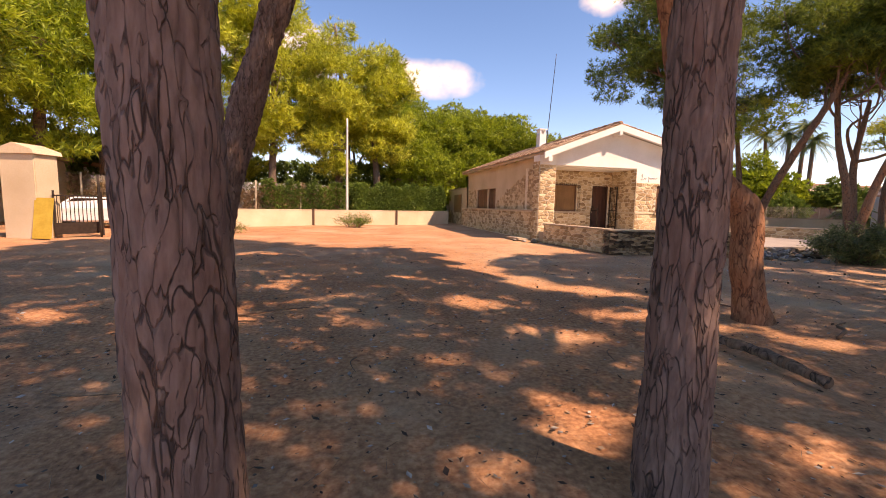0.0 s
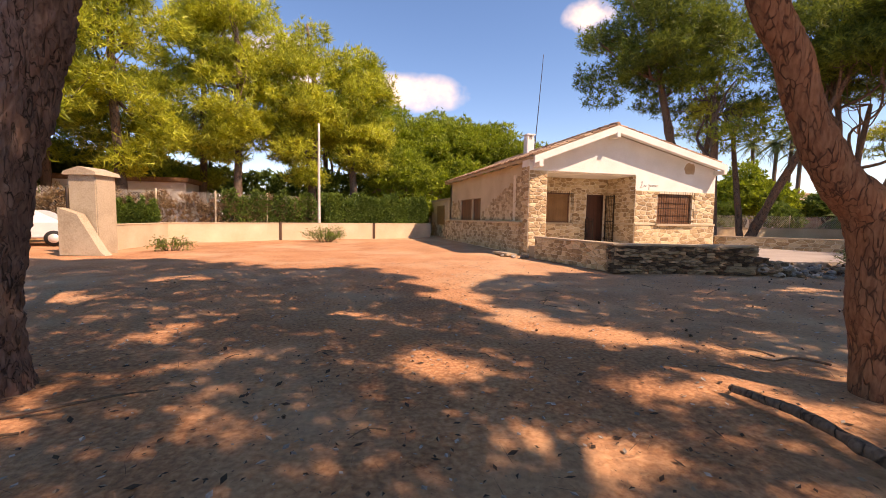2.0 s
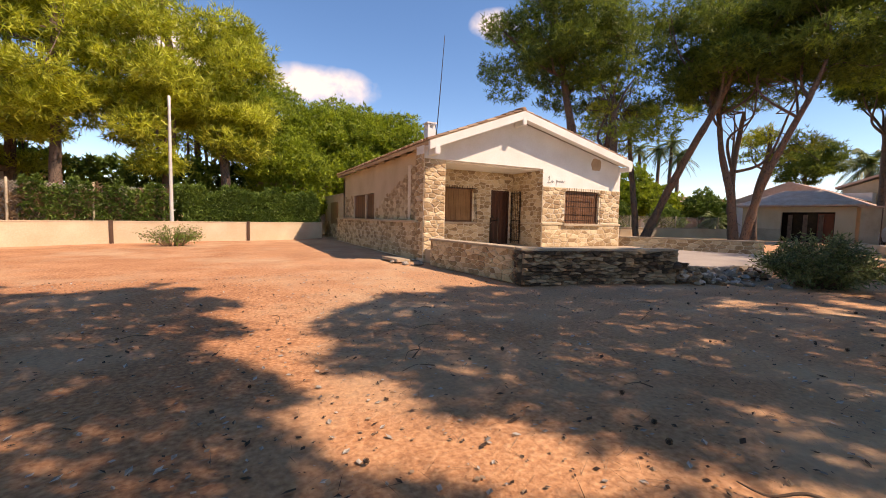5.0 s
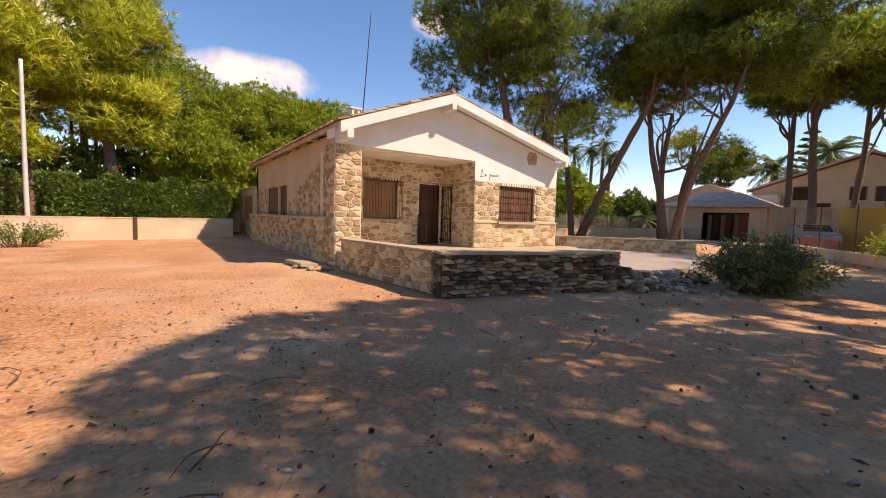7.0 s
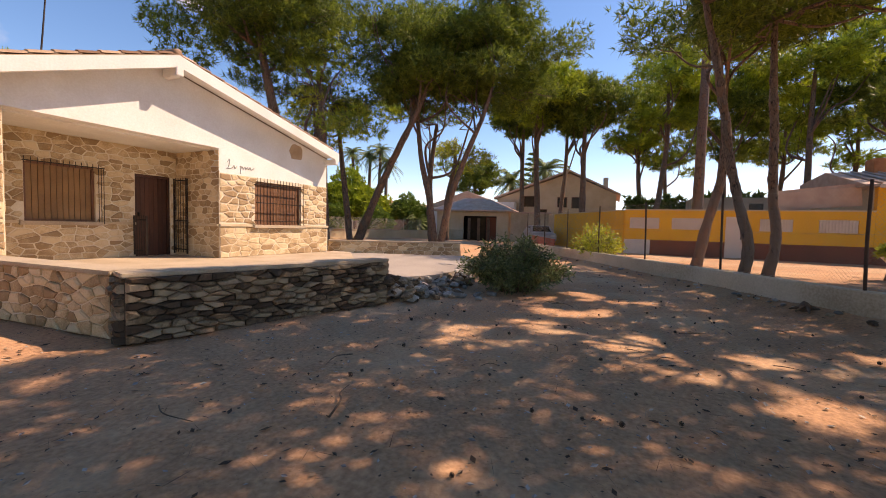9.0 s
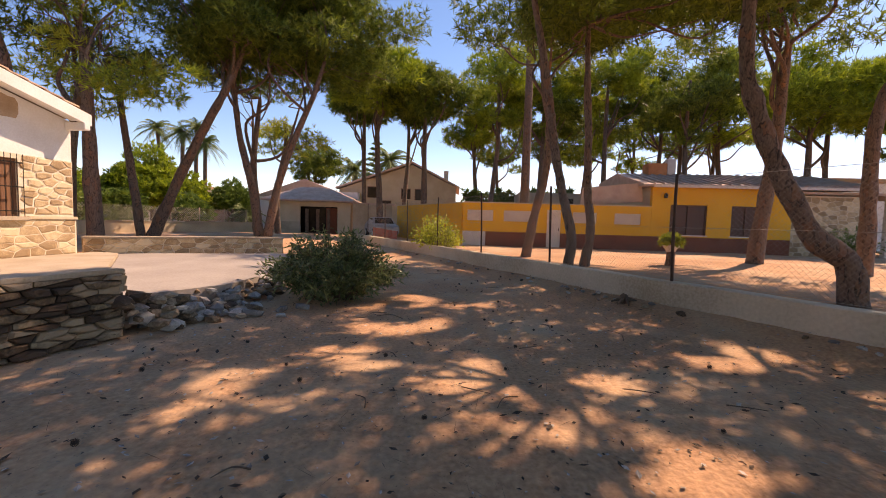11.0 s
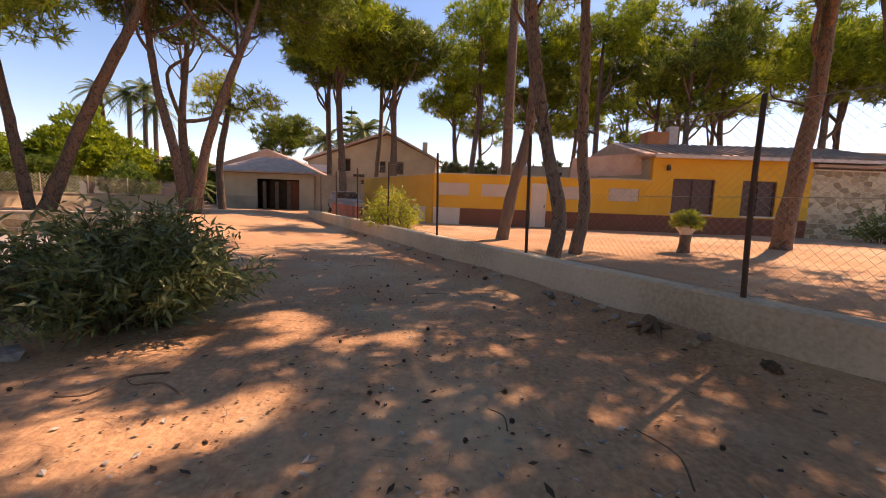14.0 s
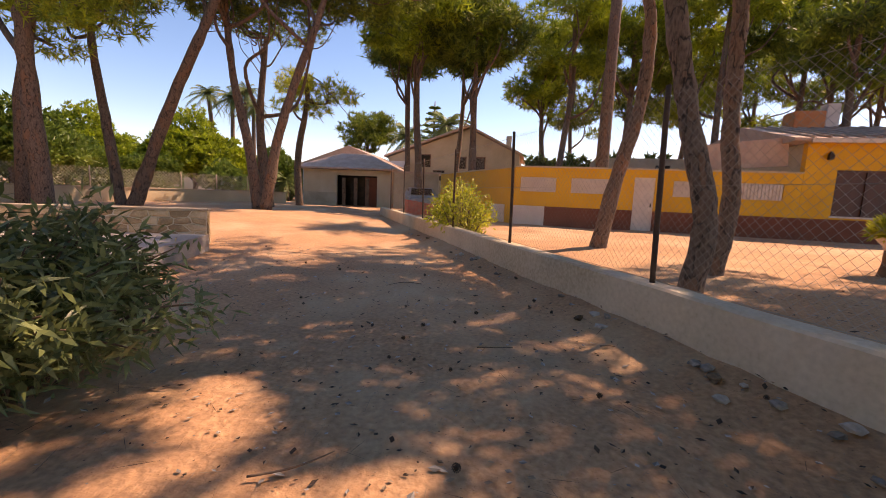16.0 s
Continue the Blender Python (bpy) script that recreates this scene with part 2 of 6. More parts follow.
TYRE = material("tyre_rubber", (0.012, 0.012, 0.012), (0.03, 0.03, 0.03), scale=4, fine=30, rough=0.85, bump=0)
RED_NET = material("red_plastic_netting", (0.62, 0.12, 0.07), (0.78, 0.22, 0.14), scale=5, fine=30, rough=0.6, bump=0)
GOLD = material("yellow_board", (0.42, 0.27, 0.035), (0.58, 0.40, 0.07), scale=3, fine=20, bump=0.1)
PANEL = material("pale_breeze_block", (0.62, 0.52, 0.45), (0.75, 0.66, 0.58), scale=3, fine=30, bump=0.2)
INK = material("dark_lettering", (0.3, 0.32, 0.31), (0.42, 0.43, 0.41), scale=9, fine=30, bump=0)
STAIN = material("bare_render_patch", (0.38, 0.26, 0.17), (0.50, 0.37, 0.26), scale=5, fine=30, bump=0.3)
ORANGE = material("orange_clay_block", (0.55, 0.17, 0.06), (0.72, 0.27, 0.11), scale=3, fine=20, bump=0.1)
RED_SIGN = material("dark_red_sign", (0.22, 0.02, 0.02), (0.3, 0.035, 0.03), scale=3, fine=20, bump=0)


# ---- mesh helpers ----
def mesh_of(name, verts, faces, mat, parent=None, label="", smooth=False):
    me = bpy.data.meshes.new(name)
    me.from_pydata([tuple(v) for v in verts], [], [tuple(f) for f in faces])
    me.materials.append(mat)
    if smooth:
        me.polygons.foreach_set("use_smooth", [True] * len(me.polygons))
    ob = new(name, me)
    ob.parent = parent
    if label:
        tagged(ob, label)
    return ob


def part(name, bm, mat, parent=None, label="", smooth=False):
    me = bpy.data.meshes.new(name)
    bmesh.ops.recalc_face_normals(bm, faces=bm.faces)
    bm.to_mesh(me)
    bm.free()
    me.materials.append(mat)
    if smooth:
        me.polygons.foreach_set("use_smooth", [True] * len(me.polygons))
    ob = new(name, me)
    ob.parent = parent
    if label:
        tagged(ob, label)
    return ob


def triangles(name, verts, mat, parent=None, label=""):
    """One mesh of loose triangles from an array of shape (n, 3, 3)."""
    v = np.ascontiguousarray(verts, dtype=np.float32).reshape(-1, 3)
    n = len(v) // 3
    me = bpy.data.meshes.new(name)
    me.vertices.add(n * 3)
    me.loops.add(n * 3)
    me.polygons.add(n)
    me.vertices.foreach_set("co", v.ravel())
    me.loops.foreach_set("vertex_index", np.arange(n * 3, dtype=np.int32))
    me.polygons.foreach_set("loop_start", np.arange(0, n * 3, 3, dtype=np.int32))
    me.update(calc_edges=True)
    me.materials.append(mat)
    ob = new(name, me)
    ob.parent = parent
    if label:
        tagged(ob, label)
    return ob


def box(bm, x0, x1, y0, y1, z0, z1, m=None, bevel=0.0):
    r = bmesh.ops.create_cube(bm, size=1.0, matrix=Matrix.Translation(((x0 + x1) / 2, (y0 + y1) / 2, (z0 + z1) / 2)) @ Matrix.Diagonal((x1 - x0, y1 - y0, z1 - z0, 1)))
    vs = r["verts"]
    if bevel:
        es = list({e for v in vs for e in v.link_edges})
        vs = list({v for f in bmesh.ops.bevel(bm, geom=es, offset=bevel, segments=2, affect="EDGES")["faces"] for v in f.verts} | {v for v in vs if v.is_valid})
    if m is not None:
        bmesh.ops.transform(bm, matrix=m, verts=vs)
    return vs


def boxed(name, mat, parent, *spans, label="", bevel=0.0, m=None):
    bm = bmesh.new()
    for s in spans:
        box(bm, *s, m=m, bevel=bevel)
    return part(name, bm, mat, parent, label)


def thing(name, place, label, category, group="", kind="", rz=0.0):
    e = new(name)
    e.empty_display_size = 0.2
    e.matrix_world = pose(*place, 0, 0, rz)
    return tagged(e, label, category, group, kind)


def prism(name, outline, depth, mat, parent, axis="y", at=0.0, label=""):
    """A flat outline given in two coordinates, pushed through along the third."""
    n = len(outline)
    vs = []
    for d in (at, at + depth):
        for a, b in outline:
            vs.append({"y": (a, d, b), "x": (d, a, b), "z": (a, b, d)}[axis])
    fs = [tuple(range(n)), tuple(range(2 * n - 1, n - 1, -1))] + [(i, i + n, (i + 1) % n + n, (i + 1) % n) for i in range(n)]
    ob = mesh_of(name, vs, fs, mat, parent, label)
    bm = bmesh.new()
    bm.from_mesh(ob.data)
    bmesh.ops.recalc_face_normals(bm, faces=bm.faces)
    bm.to_mesh(ob.data)
    bm.free()
    return ob


def tube_data(points, radii, sides=10, lump=0.0, plates=0.0, seed=0, step=None):
    """Rings along a smoothed line."""
    p = [Vector(q) for q in points]
    fine, fr = [], []
    for i in range(len(p) - 1):
        a, b = p[max(i - 1, 0)], p[min(i + 2, len(p) - 1)]
        n = max(2, int((p[i + 1] - p[i]).length / step)) if step else 5
        for j in range(n):
            t = j / n
            t2, t3 = t * t, t * t * t
            fine.append(0.5 * ((2 * p[i]) + (p[i + 1] - a) * t + (2 * a - 5 * p[i] + 4 * p[i + 1] - b) * t2 + (3 * p[i] - a - 3 * p[i + 1] + b) * t3))
            fr.append(radii[i] * (1 - t) + radii[i + 1] * t)
    fine.append(p[-1])
    fr.append(radii[-1])
    verts, faces = [], []
    side = Vector((1, 0, 0))
    for i, c in enumerate(fine):
        d = (fine[min(i + 1, len(fine) - 1)] - fine[max(i - 1, 0)]).normalized()
        u = (side - d * side.dot(d)).normalized()
        w = d.cross(u)
        for s in range(sides):
            g = 2 * math.pi * s / sides
            o = u * math.cos(g) + w * math.sin(g)
            r = fr[i]
            q = c + o * r
            if lump:
                r += lump * r * noise.noise(q * (1.6 / max(fr[0], 0.05)) * 0.35 + Vector((seed, 0, 0)))
            if plates:
                near = noise.voronoi(Vector((q.x * 27, q.y * 27, q.z * 8.0)) + Vector((seed, 0, 0)) + 0.5 * noise.noise_vector(q * 7))[0]
                r += plates * (min((near[1] - near[0]) * 3.2, 1.0) - 0.7) + plates * 0.5 * noise.noise(Vector((q.x * 48, q.y * 48, q.z * 12)))
            verts.append(c + o * r)
        if i:
            for s in range(sides):
                a, b = (i - 1) * sides + s, (i - 1) * sides + (s + 1) % sides
                faces.append((a, b, b + sides, a + sides))
    faces.append(tuple(range(sides))[::-1])
    faces.append(tuple(range(len(verts) - sides, len(verts))))
    return verts, faces


def tube(name, points, radii, mat, parent, sides=10, lump=0.0, plates=0.0, seed=0, step=None, label=""):
    v, f = tube_data(points, radii, sides, lump, plates, seed, step)
    return mesh_of(name, v, f, mat, parent, label, smooth=True)


def blades(rng, centres, outward, per, length, width, up=0.5):
    """Needle tufts: thin triangles springing from each centre."""
    n = len(centres)
    d = rng.normal(size=(n, per, 3)) + outward[:, None, :] * 0.9
    d[..., 2] += up
    d /= np.linalg.norm(d, axis=2, keepdims=True) + 1e-9
    s = np.cross(d, rng.normal(size=(n, per, 3)))
    s /= np.linalg.norm(s, axis=2, keepdims=True) + 1e-9
    ln = length * rng.uniform(0.6, 1.25, (n, per, 1))
    base = centres[:, None, :] + d * 0.02
    tip = base + d * ln
    half = s * width / 2
    return np.stack([base - half, base + half, tip], axis=2).reshape(-1, 3, 3)


def needle_crown(rng, pads, density, length, width, per=7):
    """Pads are (x, y, z, radius across, radius up). Tufts gather towards the top and rim of each pad, with gaps."""
    out = []
    for x, y, z, ra, ru in pads:
        n = int(density * ra * ra)
        q = rng.normal(size=(n, 3))
        q /= np.linalg.norm(q, axis=1, keepdims=True)
        q *= rng.uniform(0.45, 1.0, (n, 1)) ** 0.5
        lobes = 1 + 0.28 * np.sin(q[:, 0] * 5 + x) * np.cos(q[:, 1] * 5 + y) + 0.15 * np.sin(q[:, 2] * 9 + z)
        c = q * np.array([ra, ra, ru]) * lobes[:, None]
        c[:, 2] = np.where(c[:, 2] < 0, c[:, 2] * 0.6, c[:, 2])
        out.append(blades(rng, c + np.array([x, y, z]), q, per, length, width))
    return np.concatenate(out)


def limb_to(name, start, end, r0, r1, mat, parent, rng, sides=6):
    a, b = Vector(start), Vector(end)
    L = (b - a).length
    mids = [a.lerp(b, f) + Vector(rng.normal(size=3)) * L * 0.07 + Vector((0, 0, -L * 0.08 * math.sin(f * math.pi))) for f in (0.35, 0.7)]
    return tube(name, [a, *mids, b], [r0, r0 * 0.7, (r0 + r1) * 0.4, r1], mat, parent, sides)


def pine(points, radii, pads, label, mat=None, leaf=None, density=90, length=0.32, width=0.05, per=6, seed=1, sides=12, lump=0.25, plates=0.0, step=None, name="pine_tree", limbs=7, twigs=True, roof=None):
    """A pine: bent trunk, limbs to each pad of needles, ragged crown; roof: more tufts of its crown, as points."""
    rng = np.random.default_rng(seed)
    mat, leaf = mat or BARK_FAR, leaf or NEEDLE
    base = Vector(points[0])
    t = thing(name, base, label, "tree")
    rel = [Vector(p) - base for p in points]
    rel[0].z -= 0.15
    tube("trunk", rel, radii, mat, t, sides, lump, plates, seed, step)
    lp = [(x - base.x, y - base.y, z - base.z, a, u) for x, y, z, a, u in pads]
    for i, (x, y, z, a, u) in enumerate(lp[:limbs]):
        k = len(rel) - 1 - (i % 2 if len(rel) > 2 else 0)
        s = rel[k] if i % 3 else rel[k].lerp(rel[k - 1], 0.35)
        limb_to("limb", s, (x, y, z + u * 0.2), max(radii[k] * 0.6, 0.04), 0.025, mat, t, rng)
        if twigs:
            for _ in range(2):
                e = Vector((x, y, z)) + Vector(rng.normal(size=3)) * a * 0.5
                limb_to("branch", Vector(s).lerp(Vector((x, y, z)), 0.55), e, 0.035, 0.012, mat, t, rng, 5)
    tris = [needle_crown(rng, lp, density, length, width, per)] if lp else []
    if roof is not None and len(roof):
        q = roof - np.array(base)
        tris.append(blades(rng, q, rng.normal(size=q.shape) * 0.3, per, length, width, 0.4))
        for e in q[rng.integers(0, len(q), 11)]:
            limb_to("limb", rel[-1], Vector(e) - Vector((0, 0, 0.15)), max(radii[-1] * 0.7, 0.04), 0.02, mat, t, rng)
    triangles("crown", np.concatenate(tris), leaf, t)
    return t


def inside(x, y, outline):
    """Which of the points lie within the outline."""
    hit = np.zeros(len(x), bool)
    for (a, b), (c, d) in zip(outline, outline[1:] + outline[:1]):
        hit ^= ((b > y) != (d > y)) & (x < (c - a) * (y - b) / (d - b + 1e-12) + a)
    return hit


def canopy(outline, gaps, density, seed):
    """Tufts of the joined pine canopy whose shade covers an outline on the ground, but for gaps (x, y, half width, half depth) where sun falls through."""
    r = R(seed)
    a = np.array(outline)
    lo, hi = a.min(0) - 0.3, a.max(0) + 0.3
    n = int(density * np.prod(hi - lo))
    x, y = r.uniform(lo[0], hi[0], n), r.uniform(lo[1], hi[1], n)
    ex, ey = x + 0.22 * np.sin(y * 4.1 + 2 * np.sin(x * 2.3)), y + 0.22 * np.sin(x * 3.7 + 2 * np.sin(y * 2.9))
    keep = inside(ex, ey, outline)
    for gx, gy, ga, gb in gaps:
        keep &= ((ex - gx) / (ga + 0.03)) ** 2 + ((ey - gy) / (gb + 0.03)) ** 2 > 1
    dapple = np.sin(x * 3.1 + 2.2 * np.sin(y * 1.9)) * np.sin(y * 3.7 + 1.8 * np.sin(x * 2.3 + 1))
    keep &= r.uniform(0, 1, n) < 0.95 + 0.25 * dapple
    x, y = x[keep], y[keep]
    h = 8.2 + 0.6 * np.sin(x * 0.9 + y * 0.5) * np.cos(y * 0.8) + r.normal(size=len(x)) * 0.3
    return np.stack([x + SUN_FROM.x / SUN_FROM.z * h, y + SUN_FROM.y / SUN_FROM.z * h, h], axis=1)


def share(points, tops):
    """Each tuft goes to the tree whose head is nearest."""
    d = np.stack([np.hypot(points[:, 0] - a, points[:, 1] - b) for a, b in tops])
    k = d.argmin(0)
    return [points[k == i] for i in range(len(tops))]


R = np.random.default_rng


def spread_pads(rng, centre, reach, n, size, flat=0.55):
    """Pads strewn through an ellipsoid of crown."""
    out = []
    while len(out) < n:
        q = rng.uniform(-1, 1, 3)
        if np.dot(q, q) < 1:
            s = size * rng.uniform(0.7, 1.25)
            out.append((centre[0] + q[0] * reach[0], centre[1] + q[1] * reach[1], centre[2] + q[2] * reach[2], s, s * flat))
    return out


# ---- ground ----
def ground_height(x, y):
    """Level yard, a little higher beyond the boundary wall and towards the back."""
    side = (y - 2.455) * 0.855 - (x - 13.94) * 0.518
    h = 0.16 * min(max((-side - 0.1) / 0.5, 0), 1) if x > 2 else 0.0
    if side > -0.1 and x > 2:
        h = 0.17 * min(1.0, max(0.0, 1 - (side - 0.12) / 0.6)) ** 1.3
    back = min(max((x - 19.0) / 5.0, 0), 1) * min(max((y - 8 - (x - 19) * 0.25) / 5.0, 0), 1)
    back = back * (1 - min(max((x - 33) / 8, 0), 1) * 0.7)
    return max(h, 0.34 * back)


def build_ground():
    near = np.arange(-14, 36.01, 0.2)
    far = np.array([40, 50, 65, 90, 140, 250, 500, 1200, 3000.0])
    ax = np.concatenate([-far[::-1] + 22 - 36, near, far])
    ay = np.concatenate([-far[::-1] + 22 - 30, near, far])
    verts = []
    for y in ay:
        for x in ax:
            h = ground_height(x, y)
            if abs(x) < 60 and abs(y) < 60:
                h += 0.035 * noise.noise(Vector((x * 0.45, y * 0.45, 0))) + 0.018 * noise.noise(Vector((x * 1.7, y * 1.7, 3))) + 0.008 * noise.noise(Vector((x * 5, y * 5, 7)))
            verts.append((x, y, h - 0.01))
    w = len(ax)
    faces = [(j * w + i, j * w + i + 1, (j + 1) * w + i + 1, (j + 1) * w + i) for j in range(len(ay) - 1) for i in range(w - 1)]
    tagged(mesh_of("ground", verts, faces, EARTH, None, "red earth yard with pine litter and dust", smooth=True), category="ground", kind="structure")


build_ground()


# ---- stonework ----
def stone_cells(rng, u0, u1, v0, v1, w, h, holes=(), keep=None):
    """Irregular stones that tile a rectangle: jittered rows of seeds, each cell cut out against its neighbours and shrunk to leave a joint."""
    seeds = []
    nv = max(1, round((v1 - v0) / h))
    nu = max(1, round((u1 - u0) / w))
    for j in range(nv):
        for i in range(nu):
            seeds.append((u0 + (i + 0.5 + (0.5 if j % 2 else 0) - 0.25 + rng.uniform(-0.42, 0.42)) * (u1 - u0) / nu, v0 + (j + 0.5 + rng.uniform(-0.4, 0.4)) * (v1 - v0) / nv))
    s = np.array(seeds)
    k = w / h
    cells = []
    for i, (a, b) in enumerate(seeds):
        d = (s[:, 0] - a) ** 2 + ((s[:, 1] - b) * k) ** 2
        poly = [(u0, v0), (u1, v0), (u1, v1), (u0, v1)]
        for j in np.argsort(d)[1:13]:
            c, e = s[j]
            mx, my, nx, ny = (a + c) / 2, (b + e) / 2, c - a, (e - b) * k * k
            nxt = []
            for q in range(len(poly)):
                p1, p2 = poly[q], poly[(q + 1) % len(poly)]
                s1, s2 = (p1[0] - mx) * nx + (p1[1] - my) * ny, (p2[0] - mx) * nx + (p2[1] - my) * ny
                if s1 <= 0:
                    nxt.append(p1)
                if s1 * s2 < 0:
                    f = s1 / (s1 - s2)
                    nxt.append((p1[0] + (p2[0] - p1[0]) * f, p1[1] + (p2[1] - p1[1]) * f))
            poly = nxt
            if len(poly) < 3:
                break
        if len(poly) < 3:
            continue
        cu, cv = sum(p[0] for p in poly) / len(poly), sum(p[1] for p in poly) / len(poly)
        if any(x0 - 0.02 < cu < x1 + 0.02 and y0 - 0.02 < cv < y1 + 0.02 for x0, x1, y0, y1 in holes) or (keep and not keep(cu, cv)):
            continue
        cells.append((cu, cv, poly))
    return cells


def lay_stones(cells, place, mat, parent, rng, joint=0.016, proud=0.016, name="stone", limit=300, holes=(), near_first=None):
    """place(u, v, out) gives the point in the parent's space. Up to limit stones are pieces of their own; the rest is one joined part."""
    if near_first:
        cells = sorted(cells, key=near_first)
    rest_v, rest_f = [], []
    for i, (cu, cv, poly) in enumerate(cells):
        fixed = []
        for a, b in poly:
            for x0, x1, y0, y1 in holes:
                if x0 < a < x1 and y0 < b < y1:
                    da = min((a - x0, x0), (x1 - a, x1), key=lambda q: q[0])
                    db = min((b - y0, y0), (y1 - b, y1), key=lambda q: q[0])
                    a, b = (da[1], b) if da[0] < db[0] else (a, db[1])
            L = math.hypot(a - cu, b - cv) + 1e-6
            s = max(0.3, 1 - joint / L)
            fixed.append((cu + (a - cu) * s, cv + (b - cv) * s))
        n = len(fixed)
        out = proud * rng.uniform(0.5, 1.25)
        inner = [(cu + (a - cu) * 0.72, cv + (b - cv) * 0.72) for a, b in fixed]
        vs = [place(a, b, -0.012) for a, b in fixed] + [place(a, b, out * 0.6) for a, b in fixed] + [place(a, b, out * rng.uniform(0.9, 1.15)) for a, b in inner]
        fs = []
        for q in range(n):
            r = (q + 1) % n
            fs += [(q, r, n + r, n + q), (n + q, n + r, 2 * n + r, 2 * n + q)]
        fs.append(tuple(range(2 * n, 3 * n)))
        if i < limit:
            mesh_of(name, vs, fs, mat, parent)
        else:
            o = len(rest_v)
            rest_v += vs
            rest_f += [tuple(o + q for q in f) for f in fs]
    if rest_v:
        tagged(mesh_of("stonework", rest_v, rest_f, mat, parent), kind="stuff")


# ---- the house ----
XL, XR, YF, YB, YREAR = 7.77, 15.95, 15.29, 17.03, 27.1
PX0, PX1 = 8.2, 12.06
EAVE_Y, RIDGE_X, RIDGE_Z, EAVE_LZ, EAVE_RZ, EX0, EX1 = 14.85, 10.82, 4.9, 3.62, 3.68, 7.45, 16.02
FLOOR = 0.40


def roof_z(x):
    return RIDGE_Z + (x - RIDGE_X) * ((RIDGE_Z - EAVE_LZ) / (RIDGE_X - EX0) if x < RIDGE_X else -(RIDGE_Z - EAVE_RZ) / (EX1 - RIDGE_X))


house = thing("house", (XL, YF, 0), "single-storey bungalow with white gable and rubble stone walls", "house")
HM = house.matrix_world.inverted()


def loc(x, y, z):
    return (x - XL, y - YF, z)


def hbox(name, mat, *spans, label="", bevel=0.0, parent=None):
    return boxed(name, mat, parent or house, *[(a - XL, b - XL, c - YF, d - YF, e, f) for a, b, c, d, e, f in spans], label=label, bevel=bevel)


def hprism(name, outline, y0, y1, mat, label=""):
    return prism(name, [(x - XL, z) for x, z in outline], y1 - y0, mat, house, "y", y0 - YF, label)


rng = np.random.default_rng(5)
WR = (13.12, 14.8, 1.26, 2.46)
WL = (9.02, 10.24, 1.24, 2.48)
DOOR = (11.05, 11.9, FLOOR, 2.46)
# front wall right of the porch, with the window opening left free
front = hbox("wall", MORTAR, (PX1, WR[0], YF, YF + 0.3, 0, 2.56), (WR[1], XR, YF, YF + 0.3, 0, 2.56), (WR[0], WR[1], YF, YF + 0.3, 0, WR[2]), (WR[0], WR[1], YF, YF + 0.3, WR[3], 2.56), label="rubble stone front wall with a mid-height ledge")
lay_stones(stone_cells(rng, PX1, XR, 1.31, 2.55, 0.27, 0.15, [WR]), lambda u, v, o: loc(u, YF - o, v), STONE, front, rng, holes=[WR], joint=0.024, proud=0.02)
lay_stones(stone_cells(rng, PX1, XR, FLOOR, 1.2, 0.30, 0.15), lambda u, v, o: loc(u, YF - 0.03 - o, v), STONE, front, rng, joint=0.012)
hbox("plinth", MORTAR, (PX1 + 0.004, XR + 0.03, YF - 0.034, YF - 0.002, 0, 1.2))
hbox("ledge", CREAM, (PX1 - 0.02, WR[0] - 0.12, YF - 0.07, YF - 0.002, 1.2, 1.27), bevel=0.01)
hbox("ledge", CREAM, (WR[1] + 0.12, XR + 0.05, YF - 0.07, YF - 0.002, 1.2, 1.27), bevel=0.01)
hbox("window_sill", SCREED, (WR[0] - 0.11, WR[1] + 0.11, YF - 0.13, YF + 0.2, 1.17, 1.262), bevel=0.012)
# right wall and rear
hbox("wall", CREAM, (XR - 0.3, XR, YF + 0.3, YREAR, 0, 3.45))
hbox("wall", CREAM, (XL, XR, YREAR - 0.3, YREAR, 0, 3.45))
# gable wall and band above the porch
gable = [(XL - 0.25, 3.16), (PX1, 3.16), (PX1, 2.56), (XR, 2.56), (XR, roof_z(XR) - 0.2), (RIDGE_X, RIDGE_Z - 0.2), (XL - 0.25, roof_z(XL - 0.25) - 0.2)]
hprism("gable", gable, YF + 0.012, YF + 0.31, WHITE, "white rendered gable with a bare patch")
hbox("porch_ceiling", WHITE, (PX0 - 0.1, PX1 + 0.2, YF + 0.31, YB + 0.3, 3.12, 3.2))
# porch pillar
pillar = hbox("pillar", MORTAR, (XL - 0.30, PX0, YF + 0.0, YF + 0.62, 0, 3.16), label="stone corner pillar of the porch")
lay_stones(stone_cells(rng, XL - 0.30, PX0, 0.1, 3.15, 0.25, 0.13), lambda u, v, o: loc(u, YF - o, v), STONE, pillar, rng, proud=0.026, joint=0.02)
lay_stones(stone_cells(rng, YF, YF + 0.62, 0.1, 3.3, 0.26, 0.13), lambda u, v, o: loc(XL - 0.30 - o, u, v), STONE, pillar, rng, proud=0.026, joint=0.02)
lay_stones(stone_cells(rng, YF, YF + 0.62, FLOOR, 3.12, 0.26, 0.13), lambda u, v, o: loc(PX0 + o, u, v), STONE, pillar, rng)
hbox("pillar_cap", WHITE, (XL - 0.3, XL + 0.1, YF + 0.02, YF + 0.6, 3.17, roof_z(XL - 0.2) - 0.12))
